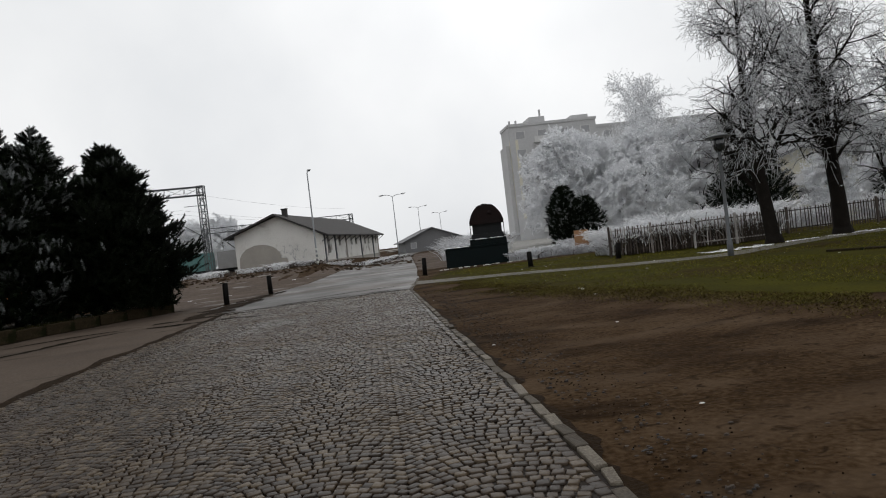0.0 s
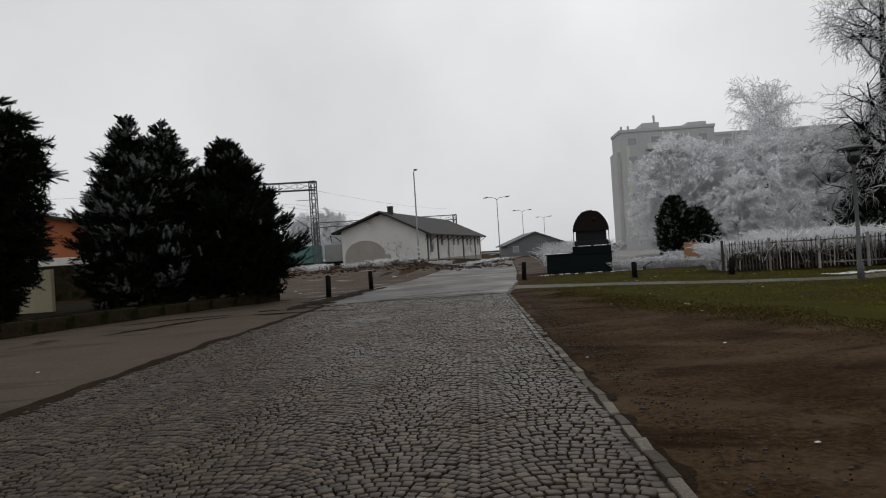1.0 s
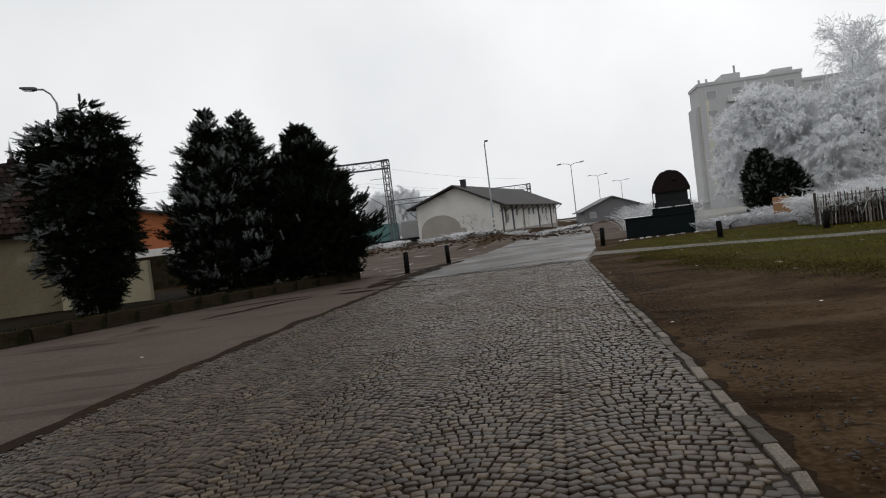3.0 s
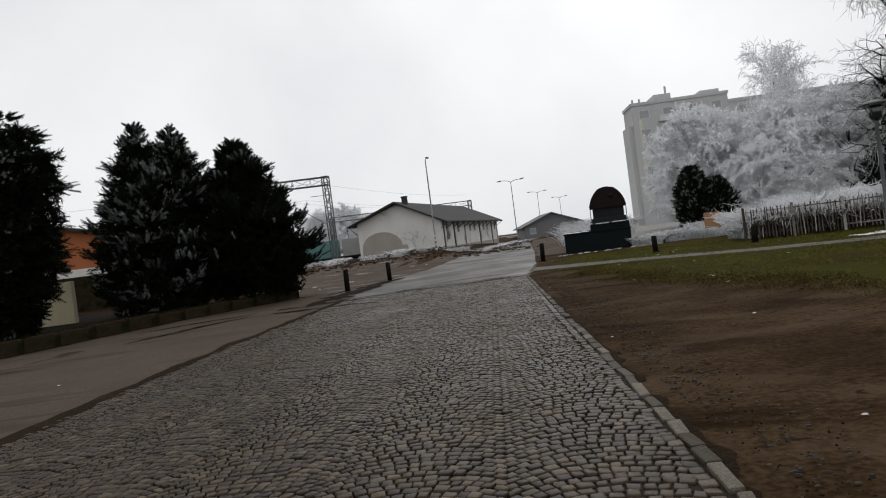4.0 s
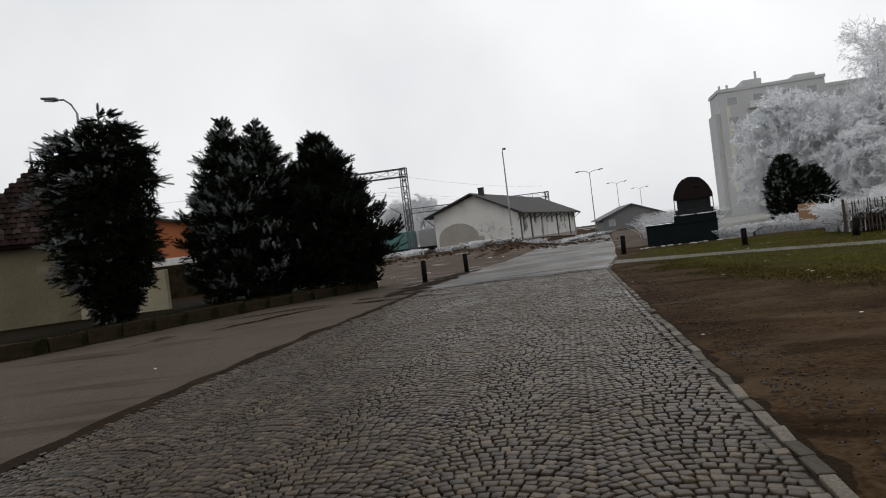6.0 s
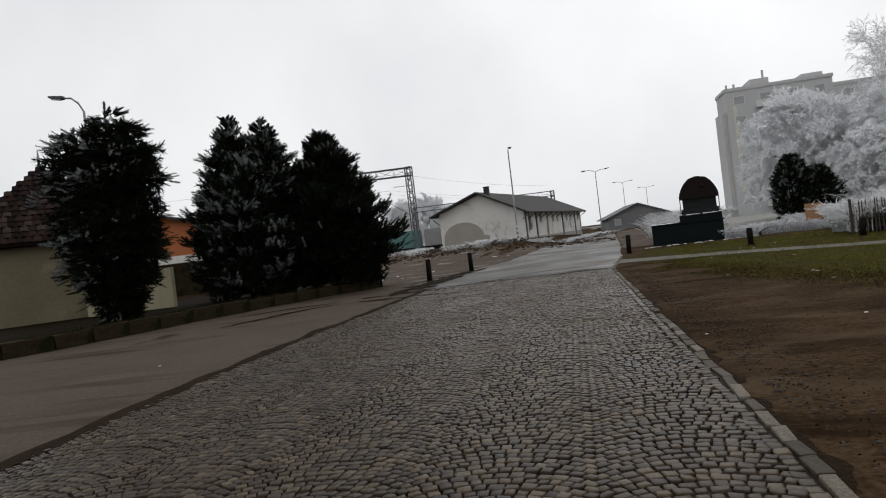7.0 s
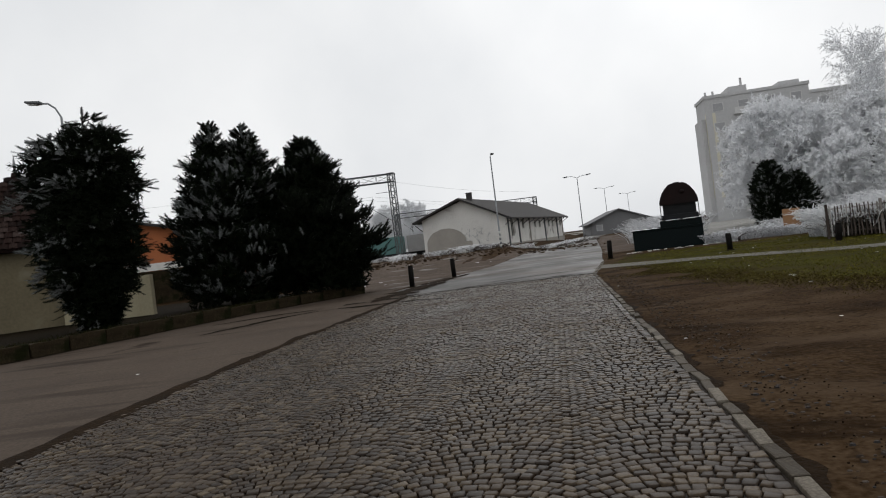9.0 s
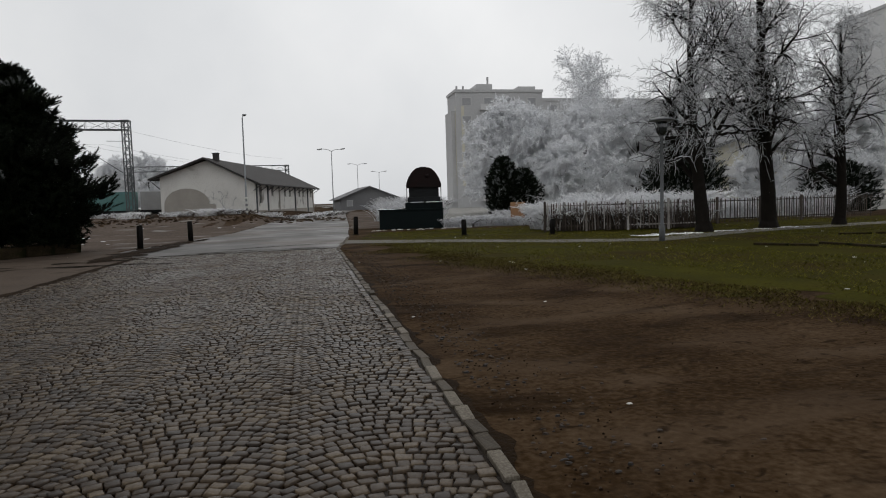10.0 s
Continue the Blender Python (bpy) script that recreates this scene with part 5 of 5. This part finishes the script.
for i, (x, y, r, h, n) in enumerate(((13.5, 36.5, 0.9, 0.9, 260), (15.2, 37.0, 1.1, 1.0, 300), (16.8, 36.0, 1.0, 0.9, 260), (18.6, 34.5, 1.0, 1.7, 420), (20.0, 33.0, 1.1, 1.9, 480), (17.4, 31.8, 0.8, 0.9, 240), (15.8, 30.2, 0.7, 0.8, 200), (21.6, 31.5, 1.0, 2.2, 460), (24.0, 29.8, 1.3, 2.6, 520), (19.0, 40, 1.6, 1.3, 380), (23, 40, 1.6, 1.6, 380))):
    rime_clump(x, y, r, h, 60 + i, n, "white rimed arching bush by the fence" if h > 1.5 else "low rimed weeds and brambles at the lawn edge", 0.8, "rime" if h > 1.5 else "twig")
    if h < 1.5:
        rime_clump(x + 0.4, y + 0.5, r, h * 0.9, 160 + i, n // 3, "brown bare brambles among the rimed weeds", 0.9, "hedge")
for i, (x, y, r, h, n) in enumerate(((18.5, 28.9, 0.55, 2.5, 520), (15.7, 29.0, 0.6, 1.9, 480), (20.2, 28.6, 0.6, 1.5, 300))):
    rime_clump(x, y, r, h, 260 + i, n, "thick white rimed shrub standing over the fence", 0.7)
for i, (x, y, r, h, n) in enumerate(((14, 52, 1.8, 1.8, 260), (16.5, 57, 2.2, 2.2, 300), (19.5, 62, 2.2, 2.4, 300), (20, 74, 2.4, 2.2, 260), (24, 86, 2.6, 2.6, 260), (28, 100, 3, 3, 260), (33, 108, 3, 3, 240), (27, 34, 1.4, 2.0, 300), (30, 32, 1.4, 1.8, 300), (34, 31, 1.6, 2.2, 300), (26, 44, 2, 2.4, 300))):
    rime_clump(x, y, r, h, 180 + i, n, "grey rimed thicket beyond the lawn", 0.6, "twig")
for i, (x, y, r, h, n) in enumerate(((-6.5, 62, 1.2, 1.0, 130), (-3.0, 64, 1.4, 0.8, 130), (-0.5, 63.5, 1.0, 1.1, 130), (5.2, 66, 1.3, 0.8, 130), (8.0, 70, 1.3, 0.6, 160), (-9, 66, 1.3, 0.7, 160), (10.8, 76, 1.4, 0.7, 160), (1.6, 66.5, 1.2, 0.8, 160), (13.5, 84, 1.5, 0.8, 160))):
    rime_clump(x, y, r, h, 80 + i, n, "low frosted weeds on rubble before the white house", 0.9, "twig" if i % 2 else "rime")
    rime_clump(x + 1.2, y - 0.4, r, h * 0.8, 120 + i, n // 2, "dark bare weeds on rubble before the white house", 0.9, "hedge")


# ---- fence, board and small things by the lawn ----
def fence(pts, h, label, mat, gap=0.13, mesh_posts=True):
    root = thing("fence", pose(0, 0, 0), label, "fence", kind="structure")
    bar = boxed(-0.022, 0.022, -0.012, 0.012, 0.06, h, bevel=0.006)
    me = bpy.data.meshes.new("picket")
    bar.to_mesh(me)
    bar.free()
    me.materials.append(mat)
    post = boxed(-0.05, 0.05, -0.05, 0.05, -0.1, h + 0.08, bevel=0.012)
    pm = bpy.data.meshes.new("post")
    post.to_mesh(pm)
    post.free()
    pm.materials.append(mat)
    for a, b in zip(pts, pts[1:]):
        a, b = Vector((*a, 0)), Vector((*b, 0))
        d = b - a
        yaw = math.atan2(d.y, d.x)
        n = int(d.length / gap)
        part("post", pm, None, root).matrix_basis = Matrix.Translation(a) @ Matrix.Rotation(yaw, 4, "Z")
        for zz in (0.22, h - 0.15):
            part("rail", boxed(0, d.length, 0.014, 0.05, zz, zz + 0.05, bevel=0.005), mat, root).matrix_basis = Matrix.Translation(a) @ Matrix.Rotation(yaw, 4, "Z")
        for i in range(1, n):
            if random.random() < 0.06:
                continue
            part("picket", me, None, root).matrix_basis = Matrix.Translation(a + d * i / n) @ Matrix.Rotation(yaw, 4, "Z") @ pose(0, 0, random.uniform(-0.03, 0.03), 0, random.uniform(-2, 2), 0)


fence(((14.3, 27.2), (16.0, 26.5), (17.7, 25.8), (19.4, 25.2), (21.1, 24.9)), 1.3, "rusty pale picket fence along the lawn", M["picket"])
fence(((21.6, 27.2), (24.0, 27.4), (26.5, 27.2), (29, 27.0), (31.5, 27.0), (34, 27)), 1.25, "weathered brown picket fence behind the bare trees", M["fence_brown"], 0.14)


def hedge(pts, h, seed, n):
    rng = np.random.default_rng(seed)
    s, t = [], []
    pts = np.array(pts, float)
    for _ in range(n):
        k = rng.integers(len(pts) - 1)
        p = pts[k] + (pts[k + 1] - pts[k]) * rng.uniform()
        p = np.array([p[0] + rng.normal(0, 0.2), p[1] + rng.normal(0, 0.2), 0])
        d = np.array([rng.normal(0, 0.25), rng.normal(0, 0.25), 1.0])
        for i in range(3):
            q = p + d * h / 3 * rng.uniform(0.8, 1.15)
            s.append((*p, 0.014, *q, 0.011))
            if i > 0:
                for _k in range(3):
                    e = q + rng.normal(0, 0.17, 3)
                    (t if i == 2 else s).append((*q, 0.012, *e, 0.009))
            p = q
            d = d + rng.normal(0, 0.25, 3)
    root = thing("hedge", pose(0, 0, 0), "bare brown hedge with rimed tops behind the fence", "hedge", kind="stuff")
    part("stems", tubes("stems", s, 3), M["hedge"], root)
    part("rimed_tops", tubes("rimed_tops", t, 3), M["rime"], root, "rimed twig tips")


hedge(((14.8, 27.6), (17.5, 26.5), (21.2, 25.5)), 0.95, 51, 900)


def leaning_board():
    root = thing("board", pose(17.1, 36.0, 0.3, -6, 0, -25), "orange-brown wooden board leaning among rimed weeds", "board")
    part("panel", boxed(-0.42, 0.42, 0, 0.04, 0, 1.05, bevel=0.008), M["board"], root)
    part("batten", boxed(-0.4, 0.4, 0.04, 0.07, 0.2, 0.28, bevel=0.005), M["board"], root)
    part("batten", boxed(-0.4, 0.4, 0.04, 0.07, 0.75, 0.83, bevel=0.005), M["board"], root)


leaning_board()


def edging(x, y, yaw, ln):
    """A half-sunk edging slab in the lawn with a little frost on it."""
    root = thing("edging_stone", pose(x, y, 0, 0, 0, yaw), "half-sunk dark edging stone in the lawn", "edging stone", "edging stones in the lawn")
    bm = boxed(0, ln, -0.08, 0.08, -0.1, 0.07, bevel=0.02)
    for v in bm.verts:
        v.co += 0.012 * noise.noise_vector(v.co * 4 + Vector((x, y, 0)))
    part("slab", bm, M["concrete"], root)


for ex, ey, ea, el in ((15.2, 15.8, -59, 0.95), (15.7, 14.95, -61, 0.7), (16.75, 14.9, -88, 1.0), (16.78, 13.85, -92, 1.0), (16.7, 12.8, -95, 0.9), (20.5, 17.5, -30, 1.0), (21.5, 16.9, -33, 1.0)):
    edging(ex, ey, ea, el)


# ---- stuff: grass, gravel, litter, leaves ----
def scatter(name, n, place, size, mat, label, category, seed, flat=0.25):
    """Loose bits on the ground as one object: small uneven pads."""
    rng = np.random.default_rng(seed)
    xy = place(rng, n)
    s = rng.uniform(*size, len(xy))
    a = rng.uniform(0, 6.283, len(xy))
    k = np.arange(6) * np.pi / 3
    rad = s[:, None] * rng.uniform(0.6, 1.2, (len(xy), 6))
    z0 = gz(xy[:, 0], xy[:, 1]) + 0.0
    ring = np.stack([xy[:, 0:1] + rad * np.cos(k + a[:, None]), xy[:, 1:2] + 0.7 * rad * np.sin(k + a[:, None]), np.repeat((z0 + 0.004)[:, None], 6, 1)], 2)
    mid = np.stack([xy[:, 0], xy[:, 1], z0], 1)[:, None]
    cap = mid + (ring - mid) * np.array([0.72, 0.72, 1.0]) + np.stack([0 * rad, 0 * rad, 0.004 + s[:, None] * flat * rng.uniform(0.6, 1.0, rad.shape)], 2)
    v = np.concatenate([ring, cap], 1).reshape(-1, 3)
    e = np.arange(6)
    g = (e + 1) % 6
    f = np.concatenate([np.stack([e, g, g + 6, e + 6], 1), [(6, 7, 8, 9), (6, 9, 10, 11)]])
    f = (f[None] + (np.arange(len(xy)) * 12)[:, None, None]).reshape(-1, 4)
    ob = new(name, polys(name, v, f, False))
    ob.data.materials.append(mat)
    return tagged(ob, label, category, kind="stuff")


def on_lot(rng, n):
    xy = np.stack([rng.uniform(1.5, 16, n), rng.uniform(2.5, 24, n)], 1)
    return xy[xy[:, 0] > along(RIGHT_EDGE, xy[:, 1]) + 0.25]


def by_kerb(rng, n):
    y = rng.uniform(2.5, 22, n)
    return np.stack([along(RIGHT_EDGE, y) + 0.25 + np.abs(rng.normal(0, 0.45, n)), y], 1)


def on_lawn(rng, n):
    xy = np.stack([rng.uniform(5, 32, n), rng.uniform(4, 34, n)], 1)
    lim = np.interp(xy[:, 1], [4, 6.3, 10.3, 15, 18.8, 22.6, 28, 34], [9, 8.5, 7.8, 6.6, 6.1, 5.6, 6.5, 8.6])
    return xy[xy[:, 0] > lim + rng.normal(0.1, 0.55, len(xy))]


def rubble(rng, n):
    x = rng.uniform(-9, 12, n)
    return np.stack([x, 60 + 0.35 * x + rng.normal(0, 3, n)], 1)


def left_yard(rng, n):
    xy = np.stack([rng.uniform(-9, 3, n), rng.uniform(30, 60, n)], 1)
    return xy[xy[:, 0] < np.interp(xy[:, 1], [30, 34, 41, 50, 59], [-2.6, -0.9, 1.0, 4.4, 8.4]) - 0.4]


def on_asphalt(rng, n):
    y = rng.uniform(4, 26, n)
    l, r = bed_x(y) + 0.4, along(LEFT_EDGE, np.minimum(y, 23.6)) - 0.2
    return np.stack([l + (r - l) * rng.uniform(0, 1, n) ** 1.3, y], 1)


scatter("gravel", 260, on_lot, (0.005, 0.015), M["stone"], "small stones pressed into the earth", "gravel", 1, 0.6)
scatter("gravel", 70, by_kerb, (0.006, 0.018), M["stone"], "small stones along the kerb", "gravel", 2, 0.6)
scatter("clods", 2600, on_lot, (0.004, 0.011), M["clod"], "crumbs of trodden earth", "earth", 21, 0.5)
scatter("clods", 1300, by_kerb, (0.004, 0.014), M["clod"], "crumbs of dark earth beside the kerb", "earth", 22, 0.5)
scatter("clods", 350, by_kerb, (0.008, 0.03), M["leaf"], "dark wet clods and rotten leaves beside the kerb", "earth", 23, 0.5)
scatter("litter", 22, on_lot, (0.015, 0.04), M["litter"], "pale scraps lying on the earth", "litter", 3, 0.1)
scatter("litter", 150, on_lawn, (0.02, 0.08), M["litter"], "pale scraps and frost on the lawn", "litter", 4, 0.08)
scatter("dead_leaves", 420, by_kerb, (0.012, 0.03), M["leaf"], "dark dead leaves gathered beside the kerb", "dead leaves", 5, 0.1)
scatter("litter", 26, on_asphalt, (0.02, 0.07), M["litter"], "pale scraps lying on the asphalt", "litter", 6)
scatter("rubble", 700, rubble, (0.05, 0.2), M["stone"], "heaps of broken rubble and frosted earth", "rubble", 7, 0.5)
scatter("frost_patch", 14, left_yard, (0.08, 0.32), M["rime"], "patches of frost on the bare yard", "frost", 8, 0.03)


def by_plinth(rng, n):
    return np.stack([rng.uniform(8.4, 14, n), 36.2 + rng.normal(0, 0.5, n)], 1)


scatter("litter", 40, by_plinth, (0.05, 0.16), M["litter"], "pale scraps and frost at the plinth's foot", "litter", 9)


def on_bed(rng, n):
    y = rng.uniform(7, 28.4, n)
    return np.stack([bed_x(y) - 0.25 - np.abs(rng.normal(0, 0.7, n)), y], 1)


def make_grass(n, seed, place=on_lawn, lift=0.0, tall=1.0, mat="grass"):
    rng = np.random.default_rng(seed)
    xy = place(rng, n)
    keep = np.array([noise.noise(Vector((a * 0.5, b * 0.5, 7))) > -0.25 for a, b in xy])
    xy = xy[keep]
    m = len(xy)
    a = rng.uniform(0, 6.283, m)
    h = rng.uniform(0.025, 0.06, m) * tall
    w = rng.uniform(0.006, 0.012, m)
    lean = rng.normal(0, 0.055, (m, 2))
    z = gz(xy[:, 0], xy[:, 1]) + lift
    p = np.stack([xy[:, 0], xy[:, 1], z], 1)
    s = np.stack([np.cos(a) * w, np.sin(a) * w, 0 * a], 1)
    tip = p + np.stack([lean[:, 0], lean[:, 1], h], 1)
    v = np.stack([p - s, p + s, tip], 1).reshape(-1, 3)
    ob = new("grass", polys("grass", v, np.arange(len(v)).reshape(-1, 3), False))
    ob.data.materials.append(M[mat])
    tagged(ob, "short green and yellowed winter grass blades" if tall < 2 else "tufts of yellowed grass in the planting bed", "grass", kind="stuff")


make_grass(120000, 11)


def lawn_fringe(rng, n):
    y = rng.uniform(3, 24, n)
    return np.stack([lawn_edge(y) + rng.normal(0.15, 0.6, n), y], 1)


make_grass(30000, 13, lawn_fringe, 0.0, 0.8, "dry_grass")
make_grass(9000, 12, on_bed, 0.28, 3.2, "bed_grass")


def by_trees(rng, n):
    x = rng.uniform(15.5, 24.5, n)
    return np.stack([x, 22.0 + 0.05 * (x - 19) + rng.normal(0, 0.22, n)], 1)


scatter("frost_patch", 150, by_trees, (0.06, 0.28), M["rime"], "thin frost lying along the path by the trees", "frost", 12, 0.04)


# ---- kerb and setts, piece by piece ----
def kerb_line(edge, y0, y1, gap, off, w, top, parent):
    """Kerb stones end to end along one edge of the sett road."""
    y = y0
    k = 0
    while y < y1:
        ln = gap * random.uniform(0.75, 1.25)
        a = Vector((along(edge, y) + off + random.uniform(-0.018, 0.018), y, random.uniform(-0.012, 0.008)))
        b = Vector((along(edge, y + ln) + off, y + ln, a.z))
        d = b - a
        bm = boxed(0, d.length - random.uniform(0.015, 0.05), 0, -w * random.uniform(0.78, 1.15), -0.1, top + random.uniform(-0.008, 0.01), bevel=0.014)
        for v in bm.verts:
            v.co += 0.02 * noise.noise_vector(v.co * 4 + Vector((k * 3, 0, 0)))
        ob = part("kerb_stone", bm, M["kerb"], parent)
        ob.matrix_basis = Matrix.Translation(a) @ Matrix.Rotation(math.atan2(d.y, d.x) + random.uniform(-0.025, 0.025), 4, "Z")
        y += ln
        k += 1


kerb = thing("kerb", pose(0, 0, 0), "pale worn stone kerb between setts and bare earth", "kerb", kind="structure")
KERB_EDGE = (*RIGHT_EDGE, (25.5, 4.78), (28.2, 5.45), (31.2, 6.15))
kerb_line(KERB_EDGE, -3, 31, 0.36, 0.025, -0.1, 0.036, kerb)


def setts():
    """Arc-laid granite setts; the nearest stretch as single pieces."""
    rng = np.random.default_rng(5)
    pitch, lane, R = 0.098, 1.27, 0.98
    lean = math.atan(0.13)
    ca, sa = math.cos(lean), math.sin(lean)
    crest = 1.29 * ca - 4.92 * sa
    swing = math.asin(lane / 2 / R)
    C, YAW, W, L = [], [], [], []
    for k in range(-6, 3):
        drift = rng.uniform(0, pitch)
        for j in range(-35, int(26 / pitch)):
            n = rng.integers(14, 16)
            cut = np.cumsum(rng.uniform(0.8, 1.2, n))
            cut = np.r_[0, cut / cut[-1]] * 2 * swing - swing
            bend = rng.normal(0, 0.006)
            for t0, t1 in zip(cut, cut[1:]):
                th = (t0 + t1) / 2
                u = crest + k * lane + R * math.sin(th)
                v = j * pitch + drift + R * (math.cos(th) - math.cos(swing)) + bend + rng.normal(0, 0.004)
                C.append((u * ca + v * sa, -u * sa + v * ca))
                YAW.append(-th - lean + rng.normal(0, 0.035))
                W.append((t1 - t0) * R / 2 * 0.905)
                L.append(pitch * math.cos(th) / 2 * 0.89 * rng.uniform(0.92, 1.05))
    C, YAW, W, L = np.array(C), np.array(YAW), np.array(W), np.array(L)
    ok = (C[:, 0] > along(LEFT_EDGE, C[:, 1]) + 0.07) & (C[:, 0] < along(RIGHT_EDGE, C[:, 1]) - 0.21) & (C[:, 1] < 23.5) & (C[:, 1] > -3)
    C, YAW, W, L = C[ok], YAW[ok], W[ok], L[ok]
    yc = np.arange(-3, 23.4, 0.104)
    m = len(yc)
    C = np.r_[C, np.stack([along(RIGHT_EDGE, yc) - 0.145 + rng.normal(0, 0.006, m), yc + rng.normal(0, 0.006, m)], 1)]
    YAW = np.r_[YAW, rng.normal(-0.13, 0.05, m)]
    W = np.r_[W, rng.uniform(0.042, 0.05, m)]
    L = np.r_[L, rng.uniform(0.044, 0.05, m)]
    n = len(C)
    near = (C[:, 1] > 3.7) & (C[:, 1] < 4.9) & (C[:, 0] > -0.7)
    near &= np.cumsum(near) <= 300
    sag = np.array([0.010 * noise.noise(Vector((x * 0.9, y * 0.9, 0))) for x, y in C]) + rng.normal(0, 0.004, n)
    H = 0.03 + sag * 0.6
    sq = np.array([(-1, -1), (1, -1), (1, 1), (-1, 1)], float)
    jit = rng.normal(0, 0.07, (n, 4, 2))
    tilt = rng.normal(0, 0.05, (n, 1, 2))
    rings = []
    for f, z in ((1.0, -0.03), (1.0, 0.55), (0.93, 0.86), (0.78, 1.0)):
        q = (sq[None] * f + jit * f) * np.stack([W, L], 1)[:, None]
        c, s = np.cos(YAW)[:, None], np.sin(YAW)[:, None]
        x = C[:, 0:1] + q[..., 0] * c - q[..., 1] * s
        y = C[:, 1:2] + q[..., 0] * s + q[..., 1] * c
        rings.append(np.stack([x, y, np.repeat((H * z)[:, None], 4, 1) + (q * tilt).sum(2) * (z > 0)], 2))
    v = np.concatenate(rings, 1)
    f = []
    for r in range(3):
        for i in range(4):
            j = (i + 1) % 4
            f.append((r * 4 + i, r * 4 + j, r * 4 + 4 + j, r * 4 + 4 + i))
    f.append((12, 13, 14, 15))
    f = np.array(f)
    rest = v[~near].reshape(-1, 3)
    faces = (f[None] + (np.arange(int((~near).sum())) * 16)[:, None, None]).reshape(-1, 4)
    ob = part("setts", polys("setts", rest, faces), M["sett"], cobble_road)
    ob["kind"] = "stuff"
    shapes = []
    for k in range(10):
        jt = rng.normal(0, 0.1, (4, 2))
        vv = np.concatenate([np.c_[(sq * g + jt * g) * (0.055, 0.052), np.full(4, 0.03 * z)] for g, z in ((1.0, -0.03), (1.0, 0.55), (0.93, 0.86), (0.78, 1.0))])
        me = polys("sett", vv, f)
        me.materials.append(M["sett_single"])
        shapes.append(me)
    for i in np.nonzero(near)[0]:
        o = part("sett", shapes[i % 10], None, cobble_road)
        o.matrix_basis = Matrix.Translation((C[i, 0], C[i, 1], sag[i] * 0.6)) @ Matrix.Rotation(YAW[i] + (math.pi if i % 3 == 0 else 0), 4, "Z") @ pose(0, 0, 0, 57 * tilt[i, 0, 1], -57 * tilt[i, 0, 0]) @ Matrix.Diagonal((W[i] / 0.055, L[i] / 0.052, 1, 1))


setts()
